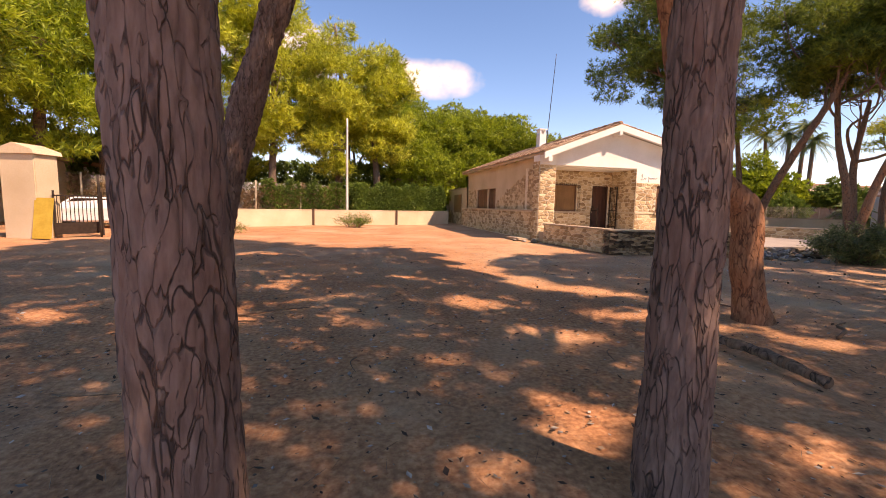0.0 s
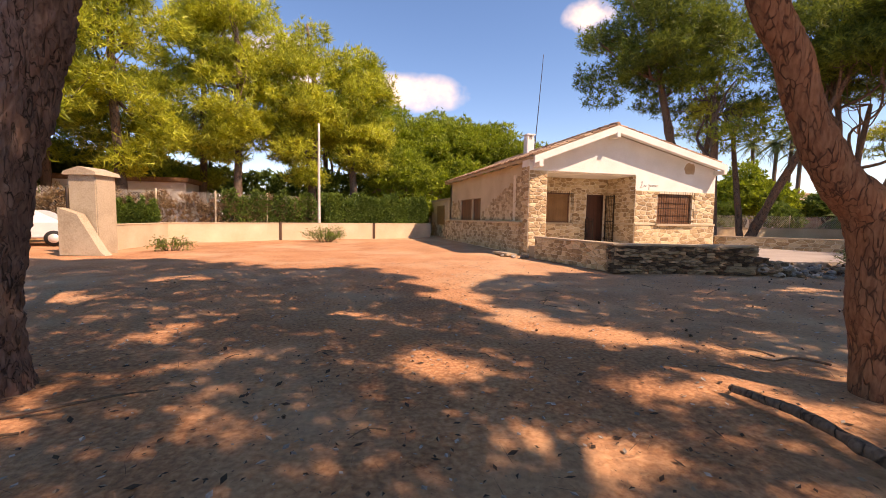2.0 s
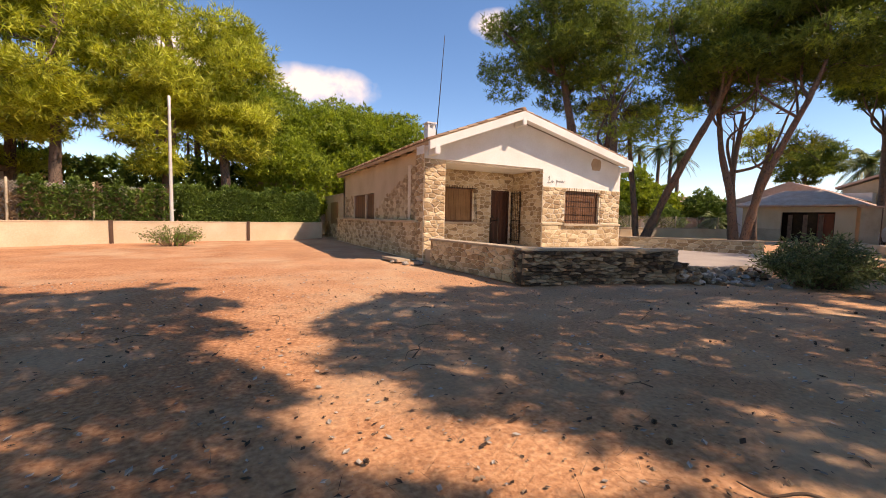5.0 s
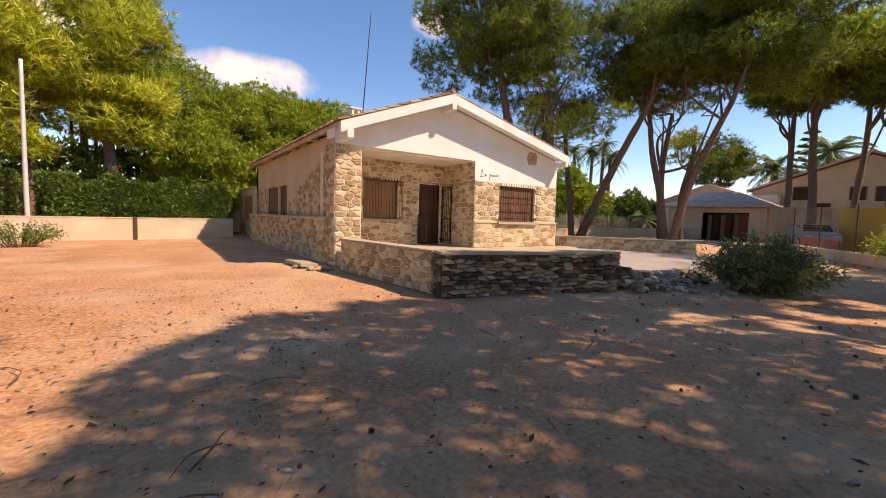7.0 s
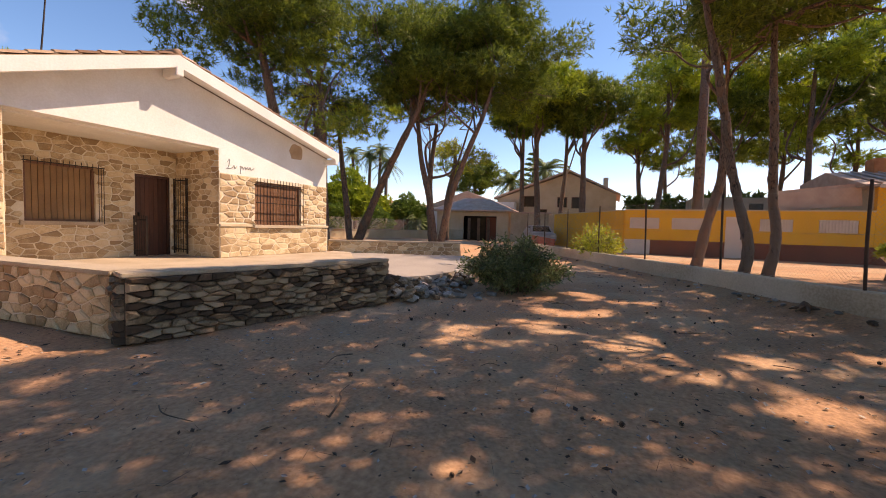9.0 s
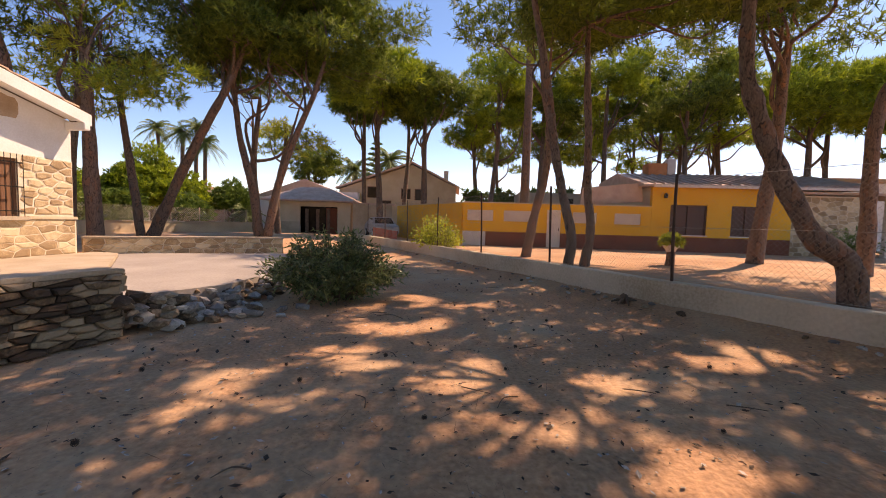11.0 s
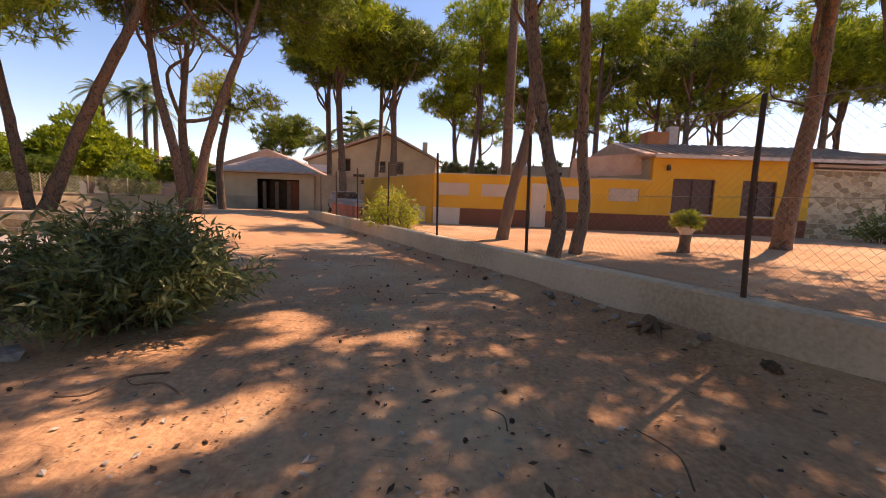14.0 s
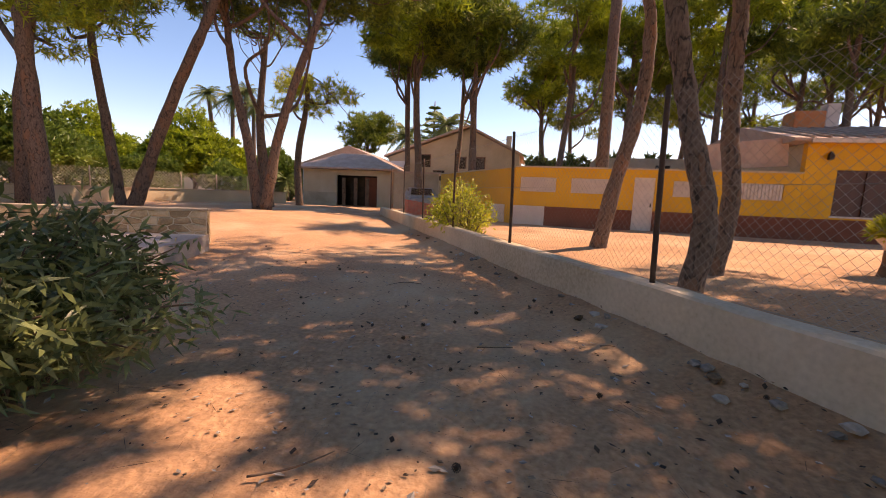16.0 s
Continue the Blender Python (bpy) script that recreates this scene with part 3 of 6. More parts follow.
# porch back wall with door and window openings
back = hbox("wall", MORTAR, (PX0 - 0.45, WL[0], YB, YB + 0.25, 0, 3.15), (WL[1], DOOR[0], YB, YB + 0.25, 0, 3.15), (DOOR[1], PX1 + 0.3, YB, YB + 0.25, 0, 3.15), (WL[0], WL[1], YB, YB + 0.25, 0, WL[2]), (WL[0], WL[1], YB, YB + 0.25, WL[3], 3.15), (DOOR[0], DOOR[1], YB, YB + 0.25, 0, FLOOR), (DOOR[0], DOOR[1], YB, YB + 0.25, DOOR[3], 3.15), label="porch back wall of tan rubble stone")
lay_stones(stone_cells(rng, PX0, PX1, FLOOR, 3.12, 0.25, 0.135, [WL, DOOR]), lambda u, v, o: loc(u, YB - o, v), STONE, back, rng, holes=[WL, DOOR])
hbox("ledge", CREAM, (PX0, WL[0] - 0.1, YB - 0.06, YB - 0.002, 1.19, 1.25), bevel=0.008)
hbox("ledge", CREAM, (WL[1] + 0.1, DOOR[0], YB - 0.06, YB - 0.002, 1.19, 1.25), bevel=0.008)
hbox("window_sill", SCREED, (WL[0] - 0.1, WL[1] + 0.1, YB - 0.1, YB + 0.1, 1.16, 1.242), bevel=0.01)
pside = hbox("wall", MORTAR, (PX1, PX1 + 0.3, YF + 0.304, YB, 0, 3.15), label="porch side wall of tan rubble stone")
lay_stones(stone_cells(rng, YF, YB, FLOOR, 3.12, 0.25, 0.14), lambda u, v, o: loc(PX1 - o, u, v), STONE, pside, rng)
hbox("ledge", CREAM, (PX1 - 0.06, PX1 - 0.002, YF, YB, 1.2, 1.26), bevel=0.008)
# side wall: stone that sweeps down from the pillar, plaster above, plinth along the foot
SW1, SW2 = (21.3, 22.55, 1.12, 2.38), (22.75, 24.75, 1.12, 2.38)
SWO = (SW1[0], SW2[1], 1.12, 2.40)
side = hbox("wall", CREAM, (XL, XL + 0.3, YF + 0.62, SWO[0], 0, 3.56), (XL, XL + 0.3, SWO[1], YREAR, 0, 3.56), (XL, XL + 0.3, SWO[0], SWO[1], 0, SWO[2]), (XL, XL + 0.3, SWO[0], SWO[1], SWO[3], 3.56), label="cream plaster side wall with sweeping rubble stone")


def swept(u, v):
    return v < 1.3 + 1.95 * max(0.0, (21.2 - u) / 5.4) ** 0.62 or u > 24.8 and u < 26.6 and v < 2.35


lay_stones([c for c in stone_cells(rng, YF + 0.62, YREAR, 1.28, 3.4, 0.26, 0.14, [SWO]) if swept(c[0], c[1])], lambda u, v, o: loc(XL - o, u, v), STONE, side, rng, holes=[SWO], near_first=lambda c: c[0])
plinth = hbox("plinth", MORTAR, (XL - 0.34, XL - 0.003, YF + 0.63, YREAR, 0, 1.2), label="stone plinth along the side wall")
lay_stones(stone_cells(rng, YF + 0.4, YREAR, 0.02, 1.19, 0.27, 0.15), lambda u, v, o: loc(XL - 0.34 - o, u, v), STONE, plinth, rng, near_first=lambda c: c[0])
hbox("ledge", CREAM, (XL - 0.42, XL - 0.004, YF + 0.4, YREAR, 1.2, 1.26), bevel=0.01)


def shutters(win, x_or_y, along, slats, mat, grille, name="window"):
    """A window with a closed slatted shutter set back in its opening and, where there is one, an iron grille in front."""
    a, b, c, d = win

    def at(u0, u1, o0, o1, z0, z1):
        return (u0 - XL, u1 - XL, x_or_y + o0 - YF, x_or_y + o1 - YF, z0, z1) if along == "x" else (x_or_y + o0 - XL, x_or_y + o1 - XL, u0 - YF, u1 - YF, z0, z1)
    frame_part = boxed(name, SHUTTER, house, at(a, a + 0.05, 0.06, 0.16, c, d), at(b - 0.05, b, 0.06, 0.16, c, d), at(a + 0.05, b - 0.05, 0.06, 0.16, c, c + 0.05), at(a + 0.05, b - 0.05, 0.06, 0.16, d - 0.05, d), label="brown shuttered window")
    boxed("backing", GLASS_DARK, frame_part, at(a + 0.05, b - 0.05, 0.14, 0.16, c + 0.05, d - 0.05))
    n = slats
    for i in range(n):
        u = a + 0.05 + (b - a - 0.1) * i / n
        boxed("slat", mat, frame_part, at(u + 0.004, u + (b - a - 0.1) / n - 0.006, 0.09, 0.125, c + 0.05, d - 0.05))
    if grille:
        g0 = boxed("grille", IRON, house, at(a - 0.03, b + 0.03, -0.10, -0.08, c + 0.10, c + 0.125), at(a - 0.03, b + 0.03, -0.10, -0.08, (c + d) / 2, (c + d) / 2 + 0.025), at(a - 0.03, b + 0.03, -0.10, -0.08, d - 0.10, d - 0.075), at(a - 0.03, a - 0.01, -0.08, 0.0, d - 0.1, d - 0.08), at(b + 0.01, b + 0.03, -0.08, 0.0, d - 0.1, d - 0.08), at(a - 0.03, a - 0.01, -0.08, 0.0, c + 0.1, c + 0.12), at(b + 0.01, b + 0.03, -0.08, 0.0, c + 0.1, c + 0.12), label="dark iron window grille with spiked bars")
        m = int((b - a) / 0.11)
        for i in range(m + 1):
            u = a - 0.02 + (b - a + 0.03) * i / m
            boxed("bar", IRON, g0, at(u, u + 0.010, -0.110, -0.100, c - 0.02, d + 0.09))


shutters(WR, YF, "x", 15, SHUTTER, True)
shutters(WL, YB, "x", 11, SHUTTER_TAN, False)
for k in range(13):
    hbox("spike", IRON, (WL[0] - 0.02 + k * 0.105, WL[0] - 0.01 + k * 0.105, YB - 0.09, YB - 0.08, WL[3] - 0.06, WL[3] + 0.07))
hbox("grille_rail", IRON, (WL[0] - 0.05, WL[1] + 0.14, YB - 0.10, YB - 0.08, WL[3] - 0.02, WL[3]))
for k in range(3):
    hbox("grille_bar", IRON, (WL[1] + 0.02 + k * 0.05, WL[1] + 0.03 + k * 0.05, YB - 0.095, YB - 0.085, WL[2] - 0.05, WL[3] - 0.02))
shutters(SW1, XL, "y", 8, SHUTTER, False)
shutters(SW2, XL, "y", 10, SHUTTER, False)
hbox("mullion", CREAM, (XL + 0.004, XL + 0.2, SW1[1], SW2[0], 1.12, 2.40))
# front door with its open iron gate
door = hbox("door", DOOR_WOOD, (DOOR[0], DOOR[0] + 0.06, YB + 0.04, YB + 0.16, FLOOR, DOOR[3]), (DOOR[1] - 0.06, DOOR[1], YB + 0.04, YB + 0.16, FLOOR, DOOR[3]), (DOOR[0] + 0.06, DOOR[1] - 0.06, YB + 0.04, YB + 0.16, DOOR[3] - 0.06, DOOR[3]), label="dark brown plank front door")
for i in range(7):
    w = (DOOR[1] - DOOR[0] - 0.12) / 7
    u = DOOR[0] + 0.06 + i * w
    hbox("plank", DOOR_WOOD, (u + 0.003, u + w - 0.003, YB + 0.09, YB + 0.13, FLOOR, DOOR[3] - 0.06), parent=door)
hbox("handle", IRON, (DOOR[0] + 0.1, DOOR[0] + 0.13, YB + 0.03, YB + 0.09, 1.4, 1.5), parent=door)
gate = hbox("iron_gate", IRON, (DOOR[1] + 0.05, DOOR[1] + 0.08, YB - 0.62, YB - 0.59, FLOOR + 0.05, 2.42), (DOOR[1] + 0.05, DOOR[1] + 0.08, YB - 0.07, YB - 0.04, FLOOR + 0.05, 2.42), (DOOR[1] + 0.055, DOOR[1] + 0.075, YB - 0.59, YB - 0.07, 2.36, 2.39), (DOOR[1] + 0.055, DOOR[1] + 0.075, YB - 0.59, YB - 0.07, 1.3, 1.33), (DOOR[1] + 0.055, DOOR[1] + 0.075, YB - 0.59, YB - 0.07, FLOOR + 0.15, FLOOR + 0.18), label="open dark iron door gate with vertical bars")
for i in range(5):
    y = YB - 0.55 + i * 0.105
    hbox("bar", IRON, (DOOR[1] + 0.059, DOOR[1] + 0.071, y, y + 0.012, FLOOR + 0.08, 2.44), parent=gate)
gate2 = hbox("iron_gate", IRON, (DOOR[0] - 0.08, DOOR[0] - 0.05, YB - 0.62, YB - 0.59, FLOOR + 0.05, 2.42 - 1.0), (DOOR[0] - 0.08, DOOR[0] - 0.05, YB - 0.1, YB - 0.07, FLOOR + 0.05, 1.42), (DOOR[0] - 0.075, DOOR[0] - 0.055, YB - 0.59, YB - 0.1, 1.3, 1.33), (DOOR[0] - 0.075, DOOR[0] - 0.055, YB - 0.59, YB - 0.1, FLOOR + 0.15, FLOOR + 0.18))
for i in range(4):
    y = YB - 0.5 + i * 0.1
    hbox("bar", IRON, (DOOR[0] - 0.071, DOOR[0] - 0.059, y, y + 0.012, FLOOR + 0.08, 1.44), parent=gate2)


# roof: two tiled slopes, white rake boards, ridge bracket
def slope(x0, z0, x1, z1, y0, y1, cols):
    n = Vector((z0 - z1, 0, x1 - x0)).normalized() * (1 if x1 > x0 else -1)
    vs, fs = [], []
    for x, z in ((x0, z0), (x1, z1)):
        for y in (y0, y1):
            for s in (-0.11, 0.0):
                q = Vector((x, y, z)) + n * s
                vs.append(loc(*q))
    fs = [(0, 1, 3, 2), (4, 6, 7, 5), (0, 4, 5, 1), (2, 3, 7, 6), (1, 5, 7, 3), (0, 2, 6, 4)]
    ob = mesh_of("roof_slope", vs, fs, SCREED, house, "roof slope laid with weathered clay tiles")
    L = math.hypot(x1 - x0, z1 - z0)
    d = Vector((x1 - x0, 0, z1 - z0)) / L
    rows = int(L / 0.36)
    step = (y1 - y0) / cols
    arc = [(math.cos(a) * step * 0.47, math.sin(a) * 0.06) for a in np.linspace(0, math.pi, 5)]
    mesh = None
    for r in range(rows):
        for c in range(cols):
            if mesh is None:
                v, f = [], []
                for s, lift, wide in ((0.0, 0.012, 0.88), (0.40, 0.036, 1.0)):
                    for a, b in arc:
                        q = d * s
                        v.append((q.x + n.x * (b + lift), a * wide, q.z + n.z * (b + lift)))
                f = [(i, i + 1, i + 6, i + 5) for i in range(4)] + [(9, 8, 7, 6, 5)]
                mesh = bpy.data.meshes.new("roof_tile")
                mesh.from_pydata(v, [], f)
                mesh.materials.append(TILE)
            near = c < 15 and r < 10 or r >= rows - 3 and c < 60
            o = Vector((x0, y0 + (c + 0.5) * step, z0)) + d * (r * 0.36)
            if near and ob.get("made", 0) < 300:
                ob["made"] = ob.get("made", 0) + 1
                t = new("roof_tile", mesh)
                t.parent = ob
                t.location = loc(*o)
            else:
                tiles_rest.append(([Vector(v.co) + Vector(loc(*o)) for v in mesh.vertices], [tuple(p.vertices) for p in mesh.polygons]))


tiles_rest = []
slope(RIDGE_X, RIDGE_Z, EX0, EAVE_LZ, EAVE_Y, YREAR + 0.2, 60)
slope(RIDGE_X, RIDGE_Z, EX1, EAVE_RZ, EAVE_Y, YREAR + 0.2, 60)
rv, rf = [], []
for v, f in tiles_rest:
    o = len(rv)
    rv += v
    rf += [tuple(o + i for i in q) for q in f]
tagged(mesh_of("roof_tiles", rv, rf, TILE, house), kind="stuff")
for k in range(32):
    y = EAVE_Y + 0.02 + k * 0.38
    tube("ridge_tile", [loc(RIDGE_X, y, RIDGE_Z + 0.03), loc(RIDGE_X, y + 0.42, RIDGE_Z + 0.045)], [0.10, 0.12], TILE, house, 8)


def rake(x0, x1):
    o = [(x0, roof_z(x0) - 0.02), (x1, roof_z(x1) - 0.02), (x1, roof_z(x1) - 0.27), (x0, roof_z(x0) - 0.27)]
    hprism("rake_board", o, EAVE_Y - 0.03, EAVE_Y + 0.1, WHITE, "white painted rake board")


rake(EX0, RIDGE_X)
rake(RIDGE_X, EX1)
soff = [(EX0 + 0.05, roof_z(EX0 + 0.05) - 0.13), (RIDGE_X, RIDGE_Z - 0.13), (EX1 - 0.05, roof_z(EX1 - 0.05) - 0.13), (EX1 - 0.05, roof_z(EX1 - 0.05) - 0.17), (RIDGE_X, RIDGE_Z - 0.17), (EX0 + 0.05, roof_z(EX0 + 0.05) - 0.17)]
hprism("soffit", soff, EAVE_Y + 0.1, YF + 0.012, WHITE)
for x, w, h in ((RIDGE_X, 0.08, 0.46), (XL - 0.08, 0.09, 0.48), (XR - 0.06, 0.08, 0.42)):
    z = roof_z(x) - 0.17
    hbox("bracket", WHITE, (x - w, x + w, EAVE_Y - 0.05, YF + 0.014, z - h + 0.17, z - 0.08), bevel=0.015)
# eave beam ends along the side wall
for k in range(10):
    y = YF + 1.0 + k * 1.2
    hbox("rafter_end", CREAM, (EX0 + 0.02, XL, y, y + 0.1, 3.5, 3.6))
# bare patch and name on the gable
pv = []
for k in range(14):
    a = 2 * math.pi * k / 14
    r = 0.24 * (1 + 0.45 * noise.noise(Vector((math.cos(a) * 2.2, math.sin(a) * 2.2, 4))))
    pv.append((14.62 + r * 1.1 * math.cos(a), 3.5 + r * math.sin(a)))
hprism("bare_patch", pv, YF + 0.006, YF + 0.013, STAIN, "rough bare render patch")


def script_stroke(points):
    tube("lettering", [loc(12.28 + 0.82 * u, YF + 0.006, 2.68 + 0.16 * v) for u, v in points], [0.011] * len(points), INK, house, 5, label="dark cursive lettering stroke")


script_stroke([(0.02, 1.1), (0.1, 1.6), (0.06, 0.4), (0.0, 0.1), (0.12, 0.15), (0.2, 0.35)])
script_stroke([(0.2, 0.3), (0.25, 0.7), (0.28, 0.2), (0.34, 0.6)])
script_stroke([(0.46, 0.8), (0.5, 0.5), (0.47, -0.5), (0.52, 0.7), (0.58, 0.4)])
script_stroke([(0.58, 0.3), (0.66, 0.7), (0.68, 0.3), (0.74, 0.75), (0.78, 0.35), (0.84, 0.8), (0.88, 0.4), (1.0, 0.75)])
# lean-to at the rear of the side wall
ext = hbox("rear_extension", CREAM, (XL + 0.03, 13.0, YREAR + 0.01, 32.6, 0, 2.55), label="lower flat-roofed rear extension")
hbox("parapet", SCREED, (XL - 0.03, 13.05, YREAR + 0.012, 32.66, 2.55, 2.65))
hbox("shutter", SHUTTER_TAN, (XL - 0.012, XL + 0.029, 28.6, 30.6, 0.9, 2.2))
lay_stones(stone_cells(rng, YREAR + 0.02, 32.6, 0.02, 1.0, 0.4, 0.2), lambda u, v, o: loc(XL + 0.03 - o, u, v), STONE, ext, rng, limit=0)
# chimney
hbox("chimney", WHITE, (10.6, 11.02, 22.0, 22.45, 4.5, 5.65), bevel=0.015, label="white chimney with slotted top")
for dx in (0.0, 0.28):
    for dy in (0.0, 0.33):
        hbox("chimney_post", WHITE, (10.61 + dx, 10.71 + dx, 22.01 + dy, 22.11 + dy, 5.65, 5.88))
hbox("chimney_cap", WHITE, (10.56, 11.06, 21.96, 22.49, 5.88, 5.94))
ant = thing("antenna", (11.1, 22.2, roof_z(11.1) - 0.06), "thin tall antenna rod on the roof", "antenna")
tube("rod", [(0, 0, 0), (0.22, 0.1, 2.2), (0.52, 0.24, 5.55)], [0.03, 0.024, 0.016], IRON, ant, 6)
tube("collar", [(0.01, 0.04, 1.0), (0.01, 0.045, 1.1)], [0.035, 0.035], IRON, ant, 6)

# ---- terrace ----
ter = thing("terrace", (7.6, 10.6, 0), "raised stone terrace with a low retaining wall", "terrace")
prism("terrace_floor", [(7.55, 15.26), (7.55, 14.4), (7.85, 10.72), (11.3, 9.85), (12.2, 11.0), (16.4, 14.6), (16.4, 15.24), (12.06, 15.24), (12.06, 17.02), (8.2, 17.02), (8.2, 15.26)], FLOOR, SCREED, None, "z", 0.0, "pale concrete terrace floor")
tagged(bpy.data.objects["terrace_floor"], category="floor", kind="structure")


def wall_line(name, a, b, z0, z1, thick, core, stone, cap, label, rng, w, h, both=True, proud=0.03, limit=300, joint=0.014, parent=None, category="wall"):
    a, b = Vector((*a, 0)), Vector((*b, 0))
    L = (b - a).length
    ang = math.degrees(math.atan2((b - a).y, (b - a).x))
    t = thing(name, a, label, category, rz=ang, kind="structure")
    boxed("core", core, t, (0, L, -thick / 2, thick / 2, z0, z1))
    if stone:
        lay_stones(stone_cells(rng, 0, L, z0, z1, w, h), lambda u, v, o: (u, -thick / 2 - o, v), stone, t, rng, proud=proud, joint=joint, limit=limit)
        if both:
            lay_stones(stone_cells(rng, 0, L, z0, z1, w * 1.5, h * 1.5), lambda u, v, o: (u, thick / 2 + o, v), stone, t, rng, proud=proud, joint=joint, limit=0)
        for end in (0, 1):
            lay_stones(stone_cells(rng, -thick / 2, thick / 2, z0, z1, w * 0.7, h), lambda u, v, o: ((L + o) if end else -o, u, v), stone, t, rng, proud=proud, joint=joint)
    if cap:
        boxed("coping", cap, t, (-0.04, L + 0.04, -thick / 2 - 0.05, thick / 2 + 0.05, z1, z1 + 0.05), bevel=0.012)
    return t


bpy.data.objects.remove(ter)
wall_line("terrace_wall_west", (7.5, 14.45), (7.83, 10.96), 0, 0.72, 0.3, MORTAR, STONE, SCREED, "low retaining wall of tan rubble with concrete coping", rng, 0.22, 0.12)
wall_line("terrace_wall_south", (7.68, 10.77), (11.25, 9.85), 0, 0.72, 0.32, DARK_MORTAR, DARK_STONE, SCREED, "dry-stacked brown stone retaining wall, partly collapsed", rng, 0.22, 0.075, proud=0.08, joint=0.007)
pav = prism("paving", [(11.8, 10.2), (13.0, 9.6), (15.2, 9.6), (18.8, 11.2), (17.0, 15.3), (16.42, 15.3), (16.42, 14.6), (12.22, 10.98)], 0.32, PAVING, None, "z", 0.0, "worn grey concrete paving")
tagged(pav, category="paving", kind="structure")
wall_line("garden_wall", (16.7, 15.8), (19.5, 11.9), 0.0, 0.72, 0.3, MORTAR, STONE, SCREED, "low tan stone garden wall with coping", rng, 0.3, 0.15)


def rock(bm, c, s, rng, flat=0.6):
    r = bmesh.ops.create_icosphere(bm, subdivisions=1, radius=1.0)
    rot = Matrix.Rotation(rng.uniform(0, 6.28), 4, "Z") @ Matrix.Rotation(rng.uniform(-0.5, 0.5), 4, "X")
    for v in r["verts"]:
        v.co = Vector(v.co) * (1 + rng.uniform(-0.28, 0.28))
        v.co = Vector(c) + rot @ Vector((v.co.x * s * 1.2, v.co.y * s * 0.9, v.co.z * s * flat))


def loose_rock(x, y, z, s, mat, name="fallen_stone"):
    bm = bmesh.new()
    rock(bm, (0, 0, 0), s, rng)
    ob = part(name, bm, mat, None)
    ob.location = (x, y, z)
    tagged(ob, "rough loose stone fallen from the terrace wall", "stone", "rubble heap")


for k in range(90):
    f = rng.uniform(0, 1)
    x, y = 12.1 + 2.4 * f + rng.normal() * 0.1, 9.62 - 0.12 * f + rng.normal() * 0.16
    loose_rock(x, y, rng.uniform(0.02, 0.28) * (1 - min(1, max(0, (9.55 - y) * 2))), rng.uniform(0.05, 0.12), GREY_STONE if rng.uniform() < 0.45 else DARK_STONE)
for k in range(120):
    f = rng.uniform(0, 1)
    x, y = 11.15 + 1.7 * f + rng.normal() * 0.14, 9.9 - 0.75 * f + rng.normal() * 0.24
    top = max(0.06, 0.62 * (1 - f * 0.95) - abs(y - (9.9 - 0.75 * f)) * 0.6)
    loose_rock(x, y, rng.uniform(0.02, top), rng.uniform(0.06, 0.15), GREY_STONE if rng.uniform() < 0.15 + 0.7 * f else DARK_STONE)
for x, y, s in ((13.0, 8.35, 0.12), (12.75, 8.55, 0.09), (6.75, 14.9, 0.12), (6.5, 15.3, 0.08), (7.1, 14.7, 0.14), (12.4, 8.4, 0.07)):
    loose_rock(x, y, 0.03, s, GREY_STONE)
step_slab = boxed("stone_step", SCREED, None, (-0.55, 0.55, -0.22, 0.22, 0, 0.09), bevel=0.015)
step_slab.matrix_world = pose(6.75, 15.7, 0.02, 2, 0, 96)
tagged(step_slab, "broken concrete step slab by the house corner", "step")

# ---- boundary walls and fences ----
FA, FD = Vector((13.94, 2.455, 0)), Vector((0.855, 0.518, 0)).normalized()


def chain_link(name, parent, L, z0, z1, pitch=0.075, thick=0.001, mat=None):
    """Woven wire: two crossing sets of thin straight wires."""
    H = z1 - z0
    vs, fs = [], []
    n = int((L + H) / pitch)
    for sgn in (1, -1):
        for i in range(n):
            s = i * pitch - H
            a, b = s, s + H
            za, zb = (z0, z1) if sgn > 0 else (z1, z0)
            if b < 0 or a > L:
                continue
            if a < 0:
                za += (zb - za) * (-a / H)
                a = 0
            if b > L:
                zb = za + (zb - za) * ((L - a) / (b - a))
                b = L
            o = len(vs)
            off = 0.002 * sgn
            t = thick * 0.7
            for x, z in ((a, za), (b, zb)):
                vs += [(x - t * sgn, off, z + t), (x + t * sgn, off - t, z - t), (x + t * sgn, off + t, z - t)]
            fs += [(o, o + 1, o + 4, o + 3), (o + 1, o + 2, o + 5, o + 4), (o + 2, o, o + 3, o + 5)]
    tagged(mesh_of("wire_mesh", vs, fs, mat or WIRE, parent), kind="stuff")


start = FA - FD * 11.5
bw = thing("boundary_wall", start, "low rendered concrete boundary wall with steel fence posts", "wall", kind="structure", rz=math.degrees(math.atan2(FD.y, FD.x)))
L = 32.0
vs, fs = [], []
for i in range(161):
    x = L * i / 160
    top = 0.535 + 0.012 * noise.noise(Vector((x * 0.8, 0, 2)))
    for y, z in ((-0.12, -0.05), (-0.115, top - 0.02), (-0.09, top), (0.09, top), (0.115, top - 0.02), (0.12, -0.05)):
        vs.append((x, y + 0.006 * noise.noise(Vector((x * 1.3, y * 9, z * 3))), z))
    if i:
        fs += [((i - 1) * 6 + k, (i - 1) * 6 + k + 1, i * 6 + k + 1, i * 6 + k) for k in range(5)]
fs += [(0, 1, 2, 3, 4, 5), tuple(960 + k for k in (5, 4, 3, 2, 1, 0))]
mesh_of("wall_body", vs, fs, WALL_RENDER, bw)
boxed("footing", CONCRETE, bw, (0, L, 0.12, 0.2, -0.05, 0.045), bevel=0.02)
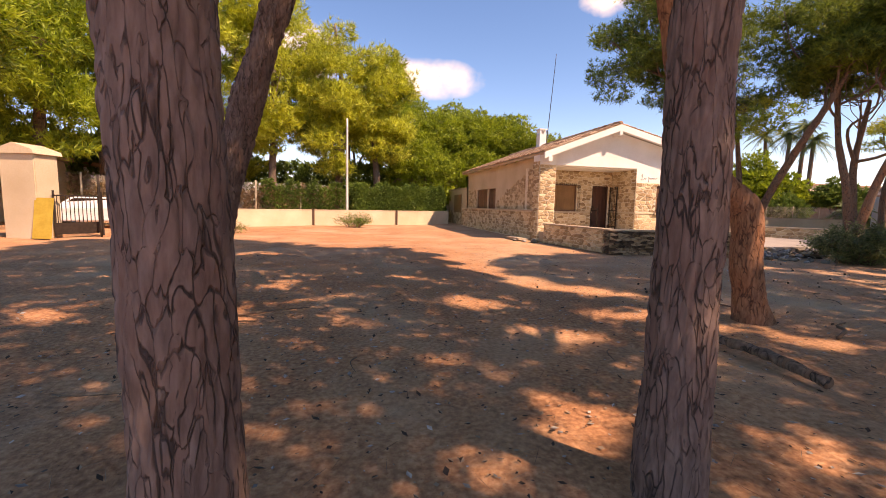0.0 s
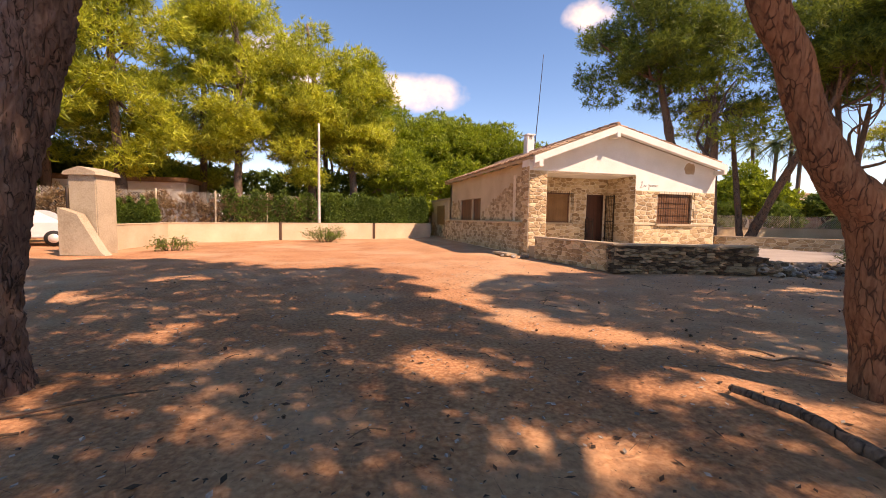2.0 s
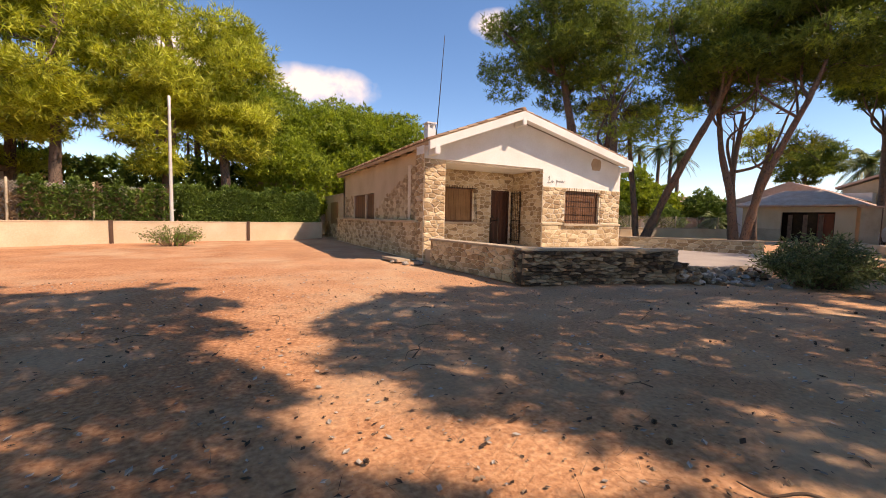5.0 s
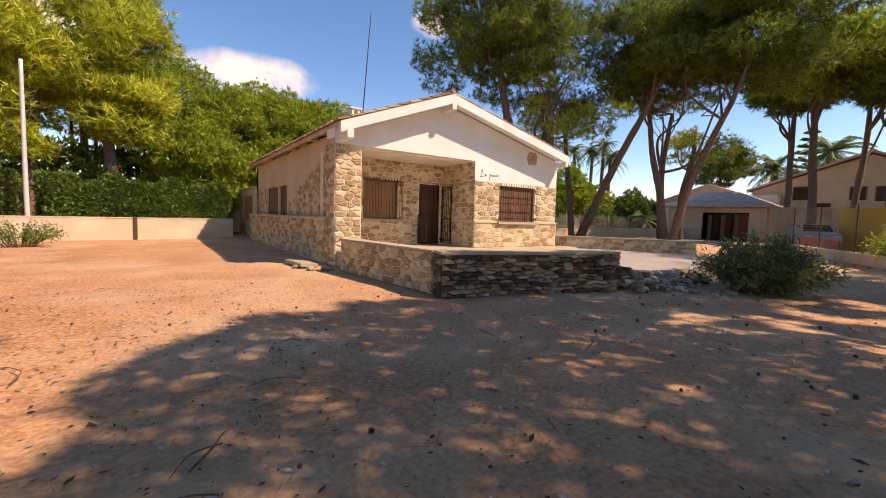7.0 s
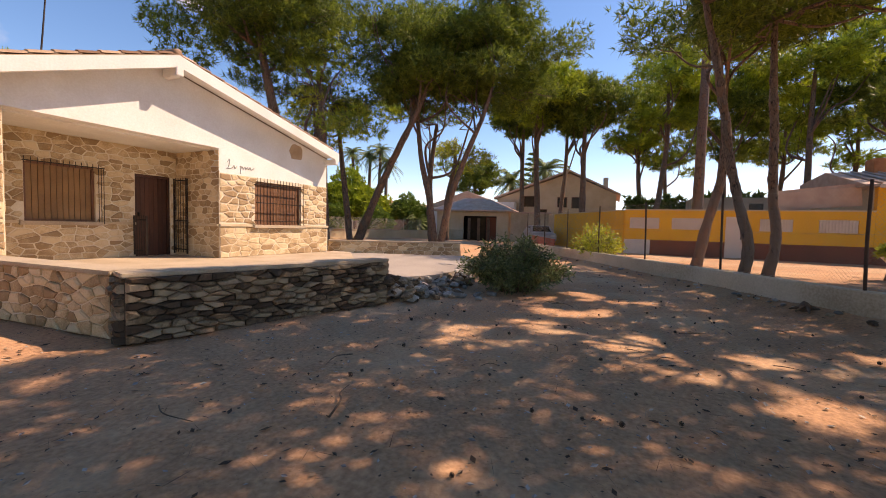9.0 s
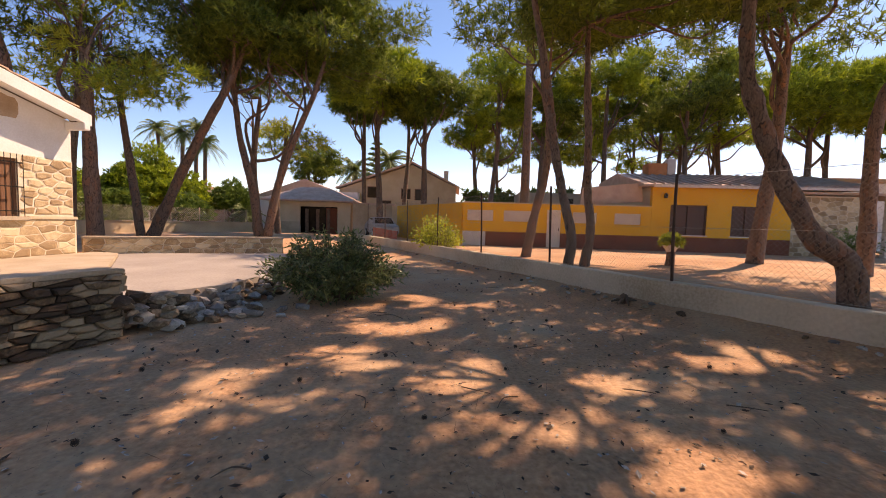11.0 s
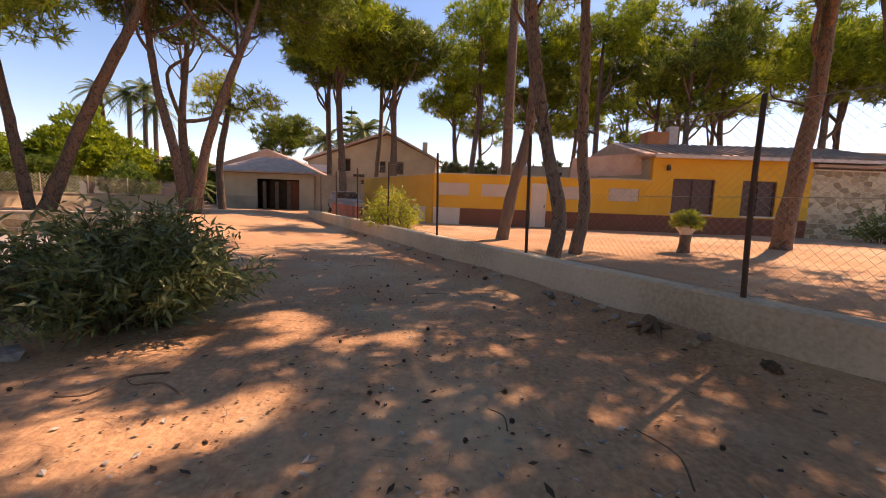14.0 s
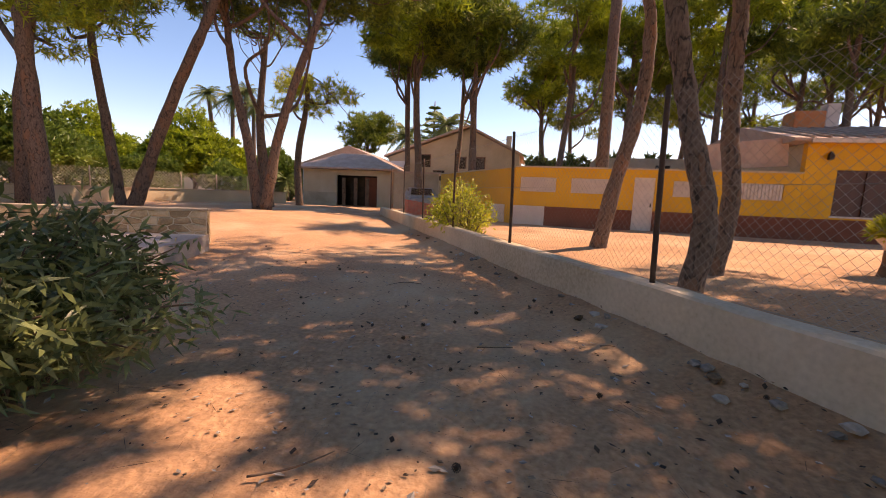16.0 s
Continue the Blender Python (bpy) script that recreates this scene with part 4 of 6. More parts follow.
fence = thing("wire_fence", start + Vector((0, 0, 0.535)), "rusty steel posts carrying thin chain-link mesh", "fence", rz=math.degrees(math.atan2(FD.y, FD.x)))
for k in range(-3, 7):
    x = 11.5 + k * 2.98
    tube("post", [(x, 0, -0.05), (x + 0.03, 0.0, 0.8), (x + 0.06 + 0.03 * (k % 3 - 1), 0.0, 1.75)], [0.025, 0.025, 0.024], RUST, fence, 8)
chain_link("mesh", fence, 29.5, 0.02, 1.7)
for z in (0.05, 0.9, 1.68):
    tube("tension_wire", [(0, 0, z), (15, 0, z - 0.02), (29.5, 0, z)], [0.003] * 3, WIRE, fence, 4)

left_line = [(-7.35, 18.0), (-6.95, 22.9), (-2.4, 25.5), (2.85, 27.3), (6.9, 29.2)]
for i, (a, b) in enumerate(zip(left_line[:-1], left_line[1:])):
    w = wall_line("perimeter_wall", a, b, -0.05, 0.9, 0.22, CREAM, None, None, "cream rendered perimeter wall with dirty base", rng, 0.3, 0.15)
    boxed("coping", CREAM, w, (0, (Vector(b) - Vector(a)).length, -0.13, 0.13, 0.9, 0.95), bevel=0.012)
    if i in (1, 2):
        e = (Vector(b) - Vector(a)).length
        boxed("joint_post", RUST, w, (e - 0.07, e + 0.07, -0.16, -0.135, 0.0, 0.98))


# ---- gate on the street side ----
gp = thing("gate_pillar", (-7.1, 17.5, 0), "tall rendered gate pillar with a leaning buttress", "pillar", rz=-15)
boxed("shaft", CONCRETE, gp, (-0.45, 0.45, -0.4, 0.4, -0.05, 2.55), bevel=0.03)
prism("cap", [(-0.55, 2.55), (0.55, 2.55), (0.5, 2.66), (0, 2.82), (-0.5, 2.66)], 0.98, CONCRETE, gp, "y", -0.49)
prism("buttress", [(-0.5, 0), (0.95, 0), (0.8, 0.12), (0.1, 1.3), (-0.5, 1.5)], 0.3, CONCRETE, gp, "y", -0.75)
gp2 = thing("gate_pillar", (-10.6, 16.1, 0), "rendered gate pillar with a peaked cap", "pillar", rz=-15)
boxed("shaft", CREAM, gp2, (-0.6, 0.6, -0.4, 0.4, -0.05, 2.75), bevel=0.03)
prism("cap", [(-0.7, 2.75), (0.7, 2.75), (0.65, 2.88), (0, 3.1), (-0.65, 2.88)], 0.98, CREAM, gp2, "y", -0.49)
board = boxed("leaning_board", GOLD, None, (-0.32, 0.32, -0.02, 0.02, 0, 1.35), bevel=0.008)
board.matrix_world = pose(-9.95, 15.35, 0.0, -8, 0, -15)
tagged(board, "faded yellow board leaning on the gate pillar", "board")
ig = thing("entrance_gate", (-9.9, 15.9, 0), "black iron entrance gate standing open", "gate", rz=50)
boxed("gate_frame", IRON, ig, (0, 1.4, -0.02, 0.02, 0.1, 0.15), (0, 1.4, -0.02, 0.02, 1.4, 1.45), (0, 0.05, -0.02, 0.02, 0, 1.6), (1.35, 1.4, -0.02, 0.02, 0, 1.6))
for k in range(11):
    boxed("bar", IRON, ig, (0.1 + k * 0.115, 0.12 + k * 0.115, -0.01, 0.01, 0.12, 1.42))
boxed("panel", IRON, ig, (0.05, 1.35, -0.012, 0.012, 0.15, 0.5))
for x, y in ((-8.9, 16.6), (-7.65, 17.2)):
    gpost = tube("gate_post", [(0, 0, -0.05), (0, 0, 2.2)], [0.04, 0.04], IRON, None, 8)
    gpost.location = (x, y, 0)
    tagged(gpost, "slim dark iron gate post", "post")


def car(place, rz, paint, label):
    c = thing("car", place, label, "car", rz=rz)
    side = [(-2.1, 0.32), (-2.12, 0.7), (-1.95, 0.86), (-1.2, 0.95), (-0.62, 1.4), (0.7, 1.42), (1.5, 0.98), (2.05, 0.9), (2.12, 0.6), (2.08, 0.32)]
    vs, fs = [], []
    n = len(side)
    for y, tuck in ((-0.84, 0.0), (0.84, 0.0)):
        for x, z in side:
            vs.append((x, y * (0.8 if z > 1.2 else 1.0), z))
    fs = [tuple(range(n)), tuple(range(2 * n - 1, n - 1, -1))] + [(i, i + n, (i + 1) % n + n, (i + 1) % n) for i in range(n)]
    body = mesh_of("body", vs, fs, paint, c)
    bm = bmesh.new()
    bm.from_mesh(body.data)
    bmesh.ops.recalc_face_normals(bm, faces=bm.faces)
    bmesh.ops.bevel(bm, geom=list(bm.edges), offset=0.05, segments=2, affect="EDGES")
    bm.to_mesh(body.data)
    bm.free()
    for s in (-1, 1):
        mesh_of("side_window", [(-1.02, s * 0.815, 1.0), (1.2, s * 0.815, 1.0), (0.62, s * 0.705, 1.34), (-0.55, s * 0.705, 1.34)], [(0, 1, 2, 3)], GLASS_DARK, c)
        boxed("headlight", STEEL, c, (-2.13, -2.06, s * 0.6 - 0.16, s * 0.6 + 0.16, 0.64, 0.76), bevel=0.02)
        for x in (-1.3, 1.3):
            w = tube("wheel", [(x, s * 0.68, 0.31), (x, s * 0.87, 0.31)], [0.31, 0.31], TYRE, c, 20)
            tube("rim", [(x, s * 0.84, 0.31), (x, s * 0.885, 0.31)], [0.19, 0.18], STEEL, w, 14)
    mesh_of("windscreen", [(-1.17, -0.66, 0.99), (-1.17, 0.66, 0.99), (-0.68, 0.58, 1.37), (-0.68, -0.58, 1.37)], [(0, 1, 2, 3)], GLASS_DARK, c)
    boxed("bumper", IRON, c, (-2.17, -2.07, -0.75, 0.75, 0.34, 0.5), bevel=0.03)
    return c


car((-11.6, 21.5, 0.0), 12, CAR_WHITE, "white car parked beyond the entrance gate")
car((36.0, 12.6, 0.2), 25, CAR_SILVER, "silver car parked beside the yellow wall")
net = mesh_of("plastic_netting", [(x * 0.16, 0.06 * math.sin(x * 1.7), z * 0.2 * (1 - 0.03 * x)) for x in range(11) for z in range(5)], [(i * 5 + j, i * 5 + j + 1, (i + 1) * 5 + j + 1, (i + 1) * 5 + j) for i in range(10) for j in range(4)], RED_NET)
net.matrix_world = pose(32.6, 12.3, 0.15, 0, 0, -60)
net.modifiers.new("thickness", "SOLIDIFY").thickness = 0.01
tagged(net, "orange-red plastic safety netting", "netting")

# ---- yellow neighbour house ----
YX = 30.2
yh = thing("yellow_house", (YX, -3.8, 0.15), "low ochre-yellow house with oxide-red plinth", "house")


def ybox(name, mat, *spans, label="", bevel=0.0, parent=None):
    return boxed(name, mat, parent or yh, *[(a - YX, b - YX, c + 3.8, d + 3.8, e - 0.15, f - 0.15) for a, b, c, d, e, f in spans], label=label, bevel=bevel)


YW = ((-6.7, -4.78, 1.07, 2.7), (-9.5, -7.95, 1.07, 2.7))
for y0, y1, z0, z1 in ((-4.78, -3.8, 0.95, 3.65), (-7.95, -6.7, 0.95, 3.65), (-11.0, -9.5, 0.95, 3.65), (-6.7, -4.78, 0.95, 1.07), (-6.7, -4.78, 2.7, 3.65), (-9.5, -7.95, 0.95, 1.07), (-9.5, -7.95, 2.7, 3.65)):
    ybox("wall", YELLOW, (YX, YX + 0.3, y0, y1, z0, z1))
ybox("plinth", OXIDE, (YX - 0.012, YX + 0.3, -11.0, -3.8, 0, 0.95))
ybox("end_wall", CREAM, (YX + 0.3, YX + 8, -3.9, -3.8, 0, 3.65))
for a, b, c, d in YW:
    w = ybox("window", DOOR_WOOD, (YX + 0.12, YX + 0.15, a, b, c, d), label="dark window with pale sill and shutter")
    ybox("window_sill", PANEL, (YX - 0.06, YX + 0.12, a - 0.05, b + 0.05, c - 0.06, c + 0.002), parent=w)
    ybox("window_frame", DOOR_WOOD, (YX + 0.06, YX + 0.12, a, a + 0.07, c, d), (YX + 0.06, YX + 0.12, b - 0.07, b, c, d), (YX + 0.06, YX + 0.12, a + 0.07, b - 0.07, d - 0.07, d), (YX + 0.06, YX + 0.12, (a + b) / 2 - 0.04, (a + b) / 2 + 0.04, c, d - 0.07), parent=w)
prism("roof", [(YX - 0.35 - YX, 3.62), (YX - 0.35 - YX, 3.52), (0.35, 3.5), (8.0, 4.0), (8.0, 4.4), (4.2, 4.7)], 11.6, PINK_ROOF, yh, "y", -11.0)
ybox("eave_trim", PANEL, (YX - 0.42, YX - 0.33, -14.9, -3.7, 3.6, 3.74), bevel=0.01)
prism("roof_gable", [(3.7, 2.45), (0.3, 2.7), (0.4, 3.75), (3.6, 3.4)], 0.1, PINK_ROOF, yh, "x", 0.5)
for k in range(24):
    y0 = -11.0 + k * 0.48
    tube("roof_roll", [(-0.36, y0, 3.66), (4.15, y0, 4.72)], [0.045, 0.045], PINK_ROOF, yh, 6)
lamp = ybox("wall_lamp", IRON, (YX - 0.16, YX - 0.02, -4.55, -4.4, 3.05, 3.25), (YX - 0.13, YX - 0.05, -4.52, -4.43, 3.25, 3.33), (YX - 0.03, YX, -4.5, -4.45, 3.1, 3.3), label="small dark wall lantern", bevel=0.01)
ybox("chimney", PANEL, (34.3, 34.8, -6.8, -6.3, 4.5, 5.85), bevel=0.02)
ybox("water_tank", ORANGE, (34.0, 35.0, -6.15, -5.0, 4.5, 5.5), bevel=0.03, label="orange rooftop tank")
# long low wall with pale pierced panels and a white door
lw = thing("yellow_garden_wall", (YX, 6.5, 0.15), "long ochre-yellow garden wall with pale pierced panels", "wall", kind="structure")
spans = [(6.25, 4.8), (4.2, 2.65), (0.4, -0.9), (-1.85, -3.25)]
solid = []
WD = (1.05, 1.8)
solid += [(YX, YX + 0.2, -3.79, WD[0], 0.95, 1.55), (YX, YX + 0.2, WD[1], 6.5, 0.95, 1.55), (YX, YX + 0.2, -3.79, WD[0], 2.15, 2.55), (YX, YX + 0.2, WD[1], 6.5, 2.15, 2.55), (YX, YX + 0.2, WD[0], WD[1], 2.25, 2.55)]
solid += [(YX, YX + 0.2, 6.25, 6.5, 1.55, 2.15), (YX, YX + 0.2, 4.2, 4.8, 1.55, 2.15), (YX, YX + 0.2, WD[1], 2.65, 1.55, 2.15), (YX, YX + 0.2, 0.4, WD[0], 1.55, 2.15), (YX, YX + 0.2, -1.85, -0.9, 1.55, 2.15), (YX, YX + 0.2, -3.79, -3.25, 1.55, 2.15)]


def lbox(name, mat, *sp, label="", parent=None, bevel=0.0):
    return boxed(name, mat, parent or lw, *[(a - YX, b - YX, min(c, d) - 6.5, max(c, d) - 6.5, e - 0.15, f - 0.15) for a, b, c, d, e, f in sp], label=label, bevel=bevel)


for s in solid:
    lbox("wall_face", YELLOW, s)
lbox("plinth", OXIDE, (YX - 0.012, YX + 0.2, -3.79, WD[0], 0, 0.95), (YX - 0.012, YX + 0.2, WD[1], 5.2, 0, 0.95))
lbox("pale_plinth", PANEL, (YX - 0.012, YX + 0.2, 5.2, 6.5, 0, 0.95))
lbox("coping", CREAM, (YX - 0.04, YX + 0.24, -3.79, 6.5, 2.55, 2.61), bevel=0.012)
for a, b in spans:
    p = lbox("pierced_panel", PANEL, (YX + 0.05, YX + 0.1, a, b, 1.55, 2.15), label="pale pierced breeze-block panel")
    n = int(abs(a - b) / 0.2)
    for i in range(n):
        for j in range(3):
            y0 = min(a, b) + (i + 0.5) * abs(a - b) / n
            z0 = 1.55 + (j + 0.5) * 0.2
            lbox("block", PANEL, (YX + 0.012, YX + 0.05, y0 - 0.09, y0 - 0.02, z0 - 0.085, z0 + 0.085), (YX + 0.012, YX + 0.05, y0 + 0.02, y0 + 0.09, z0 - 0.085, z0 + 0.085), parent=p)
wd = lbox("door", PANEL, (YX + 0.03, YX + 0.09, WD[0], WD[1], 0.1, 2.25), label="white painted metal garden door")
lbox("handle", IRON, (YX - 0.02, YX + 0.03, WD[0] + 0.08, WD[0] + 0.12, 1.1, 1.25), parent=wd)
rw = thing("yellow_return_wall", (YX + 0.1, 6.5, 0.1), "ochre-yellow wall running towards the sheds", "wall", kind="structure", rz=math.degrees(math.atan2(5.2, 7.4)))
boxed("wall_face", YELLOW, rw, (0, 9.0, -0.1, 0.1, 0, 2.42))
boxed("coping", CREAM, rw, (0.0, 9.0, -0.14, 0.14, 2.42, 2.48), bevel=0.01)
boxed("pale_door", PANEL, rw, (0.6, 1.9, 0.1, 0.13, 0.05, 0.85))
# stone section, then a pale gate
sw = wall_line("stone_side_wall", (YX + 0.3, -11.02), (YX + 0.5, -15.2), 0.1, 3.35, 0.3, MORTAR, None, None, "tan rubble stone side wall", rng, 0.4, 0.22)
lay_stones(stone_cells(rng, 0, 4.18, 0.1, 3.3, 0.42, 0.24), lambda u, v, o: (u, -0.15 - o, v), STONE, sw, rng)
boxed("roof_edge", PINK_ROOF, sw, (0, 9, -0.5, 3, 3.42, 3.55))
gs = thing("red_sign_gate", (YX + 0.2, -16.0, 0.15), "pale gate with a dark red sign", "gate")
boxed("gate_leaf", PANEL, gs, (0, 0.1, -2.2, 0, 0, 1.6), bevel=0.02)
boxed("sign", RED_SIGN, gs, (-0.02, 0.08, -2.2, 0, 1.62, 3.1))
boxed("sign_bar", PANEL, gs, (-0.03, -0.021, -1.2, -0.8, 2.3, 2.42), (-0.03, -0.021, -0.7, -0.3, 2.4, 2.52))
for y in (-2.3, 0.1):
    boxed("gate_post", PANEL, gs, (-0.1, 0.15, y - 0.1, y + 0.1, 0, 3.2), bevel=0.02)
# planter: a trunk section with a bowl and a leafy plant
pt = thing("planter", (21.05, -0.75, 0.16), "leafy yellow-green plant in a bowl on a stump", "plant")
tube("stump", [(0, 0, -0.03), (0, 0, 0.25), (0, 0, 0.48)], [0.17, 0.13, 0.14], WOOD, pt, 12, 0.2)
tube("bowl", [(0, 0, 0.46), (0, 0, 0.55), (0, 0, 0.66), (0, 0, 0.7)], [0.12, 0.17, 0.27, 0.26], PANEL, pt, 16, label="pale stone bowl")
r2 = np.random.default_rng(8)
q = r2.normal(size=(260, 3))
q /= np.linalg.norm(q, axis=1, keepdims=True)
q[:, 2] = np.abs(q[:, 2])
a = blades(r2, q * np.array([0.27, 0.27, 0.25]) + np.array([0, 0, 0.72]), q, 4, 0.17, 0.09)
triangles("foliage", a, NEEDLE_SUN, pt)

# ---- sheds and the big house at the back ----
hut = thing("shed", (40.5, 19.7, 0.1), "run-down cream shed with a faded tiled roof", "shed", rz=8)
boxed("wall", CREAM, hut, (0, 0.2, 0.9, 3.5, 0, 2.7), (0, 0.2, -3.3, -2.2, 0, 2.7), (0, 0.2, -2.2, 0.9, 2.3, 2.7), (0.2, 5, 3.3, 3.5, 0, 2.7), (0.2, 5, -3.3, -3.1, 0, 2.7))
# Near-black sheet across the inside stands in for the shade behind the open front.
boxed("interior_shade_sheet", GLASS_DARK, hut, (1.6, 1.7, -3.1, 3.3, 0, 2.7))
mesh_of("roof", [(-0.5, -3.8, 2.72), (-0.5, 4.0, 2.72), (5.5, 4.0, 2.72), (5.5, -3.8, 2.72), (-0.5, -3.8, 2.84), (-0.5, 4.0, 2.84), (5.5, 4.0, 2.84), (5.5, -3.8, 2.84), (2.4, -0.9, 4.1), (2.4, 1.5, 4.1)], [(0, 3, 2, 1), (0, 1, 5, 4), (1, 2, 6, 5), (2, 3, 7, 6), (3, 0, 4, 7), (4, 5, 9, 8), (5, 6, 9), (6, 7, 8, 9), (7, 4, 8)], PINK_ROOF, hut)
boxed("grey_base", CONCRETE, hut, (-0.02, 0.0, 0.9, 3.5, 0, 1.0))
for y in (-1.6, -0.7, 0.2):
    boxed("plank", WOOD, hut, (-0.1, 0.0, y, y + 0.25, 0, 2.1))
boxed("red_door", OXIDE, hut, (0.3, 0.35, -2.1, -1.2, 0, 2.2))
lean = thing("lean_to", (41.0, 14.6, 0.1), "grey concrete lean-to beside the shed", "shed", rz=8)
boxed("wall", CONCRETE, lean, (0, 0.2, -1.7, 1.6, 0, 2.6), bevel=0.01)
boxed("roof", PINK_ROOF, lean, (-0.2, 3, -1.9, 1.7, 2.6, 2.72), bevel=0.02)
hut2 = thing("tiled_house", (47, 22.5, 0.1), "low house with pale hipped tile roof", "house", rz=8)
boxed("wall", WHITE, hut2, (0, 7, -4, 5, 0, 3.4), bevel=0.02)
prism("roof", [(-4.4, 3.4), (0.5, 5.2), (5.4, 3.4)], 7.6, PINK_ROOF, hut2, "x", -0.3)
big = thing("gabled_house", (51.3, 14, 0), "two-storey beige gabled house with dark windows", "house", rz=3)
gv = [(-5.9, 0), (6.8, 0), (6.8, 4.75), (-1.1, 7.5), (-5.9, 5.2)]
prism("wall", gv, 10, CREAM, big, "x", 0.0)
prism("roof", [(-6.3, 5.05), (-1.1, 7.65), (7.2, 4.72), (7.2, 4.9), (-1.1, 7.85), (-6.3, 5.25)], 10.6, PINK_ROOF, big, "x", -0.4)
for y0, y1, z0, z1 in ((2.6, 3.7, 3.86, 5.0), (-0.9, 0.0, 3.8, 4.85), (-2.7, -1.5, 3.7, 4.85), (1.2, 2.2, 2.6, 3.5)):
    w = boxed("window", GLASS_DARK, big, (-0.03, 0.02, y0, y1, z0, z1), label="dark window")
    boxed("window_frame", SHUTTER, w, (-0.06, -0.031, y0 - 0.08, y0, z0, z1), (-0.06, -0.031, y1, y1 + 0.08, z0, z1), (-0.06, -0.031, y0 - 0.08, y1 + 0.08, z1, z1 + 0.08))
boxed("garage_door", SCREED, big, (-0.05, 0.02, 3.8, 6.4, 0, 2.2))
boxed("white_wing", WHITE, big, (-1.0, 0.0, 4.6, 9.6, 0, 4.3), bevel=0.02)
boxed("chimney", PANEL, big, (2, 2.5, -5.0, -4.5, 5, 7.2), bevel=0.02)
fh = thing("flat_roofed_house", (37.5, -2.5, 0), "brown flat-roofed building behind the garden wall", "house")
boxed("wall", CONCRETE, fh, (2, 8, -3, 5, 0, 3.9), bevel=0.03)
boxed("window", GLASS_DARK, fh, (1.98, 2.05, 0.8, 1.6, 2.9, 3.5))
for (x, y, sx, sy, h, mat) in ((70, 52, 9, 8, 5.2, CREAM), (66, 40, 6, 6, 3.6, TILE), (58, -22, 6, 9, 6.5, CREAM), (46, -30, 6, 12, 5.2, WHITE), (6.5, 37.5, 2.5, 3.0, 3.3, WHITE), (-14, 36, 5, 4, 3.4, WHITE), (-21, 27, 3, 5, 3.6, CREAM)):
    hx = thing("distant_house", (x, y, 0), "distant low house among the trees", "house")
    boxed("wall", mat, hx, (-sx, sx, -sy, sy, 0, h), bevel=0.05)
    boxed("roof", TILE if mat is not TILE else PINK_ROOF, hx, (-sx - 0.3, sx + 0.3, -sy - 0.3, sy + 0.3, h, h + 0.3), bevel=0.05)
    for d in (-0.5, 0.3):
        boxed("window", GLASS_DARK, hx, (-sx - 0.02, -sx + 0.02, sy * d, sy * d + 1.1, h * 0.45, h * 0.8))
        boxed("window", GLASS_DARK, hx, (sx * d, sx * d + 1.1, -sy - 0.02, -sy + 0.02, h * 0.45, h * 0.8))
bk = wall_line("back_garden_wall", (22.5, 25.5), (36.5, 22.3), 0.2, 0.95, 0.25, CREAM, None, SCREED, "low earth-coloured wall at the back of the garden", rng, 0.4, 0.2)
bf = thing("back_fence", (22.5, 26.0, 0.3), "wire fence along the back garden wall", "fence", rz=math.degrees(math.atan2(-3.2, 14)))
for k in range(8):
    tube("post", [(k * 2, 0, 0), (k * 2, 0, 1.6)], [0.03, 0.03], CONCRETE, bf, 6)
chain_link("mesh", bf, 14.2, 0.5, 1.55, 0.14, 0.006)

# ---- street pole, hedge, vine fence, shrubs ----
pole = tube("street_pole", [(0, 0, -0.1), (0, 0, 3), (0.02, 0, 6.7)], [0.09, 0.075, 0.06], STEEL, None, 10, label="")
pole.location = (-0.35, 26.75, 0)
tagged(pole, "slim pale steel street pole", "pole")


def leaf_bank(name, label, category, spans, count, mat, length, width, seed, kind=""):
    """Leafy mass filling rotated boxes (a, b, half thickness, z0, z1)."""
    r = np.random.default_rng(seed)
    out = []
    for a, b, th, z0, z1 in spans:
        a, b = np.array(a), np.array(b)
        f = r.uniform(0, 1, count)
        d = (b - a) / np.linalg.norm(b - a)
        nrm = np.array([-d[1], d[0]])
        off = r.uniform(-1, 1, count)
        off = np.sign(off) * np.abs(off) ** 0.4 * th
        top = z1 + 0.22 * np.sin(f * 23) + 0.15 * np.sin(f * 61 + 1)
        z = z0 + (top - z0) * r.uniform(0, 1, count) ** 0.7
        c = np.stack([a[0] + (b - a)[0] * f + nrm[0] * off, a[1] + (b - a)[1] * f + nrm[1] * off, z], axis=1)
        o = np.stack([nrm[0] * np.sign(off), nrm[1] * np.sign(off), 0.4 + 0 * off], axis=1)
        out.append(blades(r, c, o, 5, length, width, 0.1))
    ob = triangles(name, np.concatenate(out), mat, None)
    return tagged(ob, label, category, kind=kind)


leaf_bank("hedge", "dense green clipped hedge behind the perimeter wall", "hedge", [((-0.2, 28.0), (6.8, 31.0), 0.7, 0.3, 2.55)], 9000, HEDGE, 0.16, 0.07, 3)
leaf_bank("vine_fence_growth", "brown dry creepers covering the old wire fence", "vines", [((-13.5, 23.0), (-7.4, 25.4), 0.25, 0.5, 2.3), ((-7.3, 25.4), (-0.6, 28.0), 0.3, 0.4, 2.2)], 1900, DRY, 0.2, 0.05, 4, kind="stuff")
leaf_bank("ivy", "green ivy hanging on the old wire fence", "vines", [((-5.4, 26.2), (-0.6, 28.0), 0.4, 0.6, 2.5), ((-9.5, 24.2), (-8, 24.9), 0.4, 0.5, 1.8)], 3000, HEDGE, 0.15, 0.08, 6, kind="stuff")
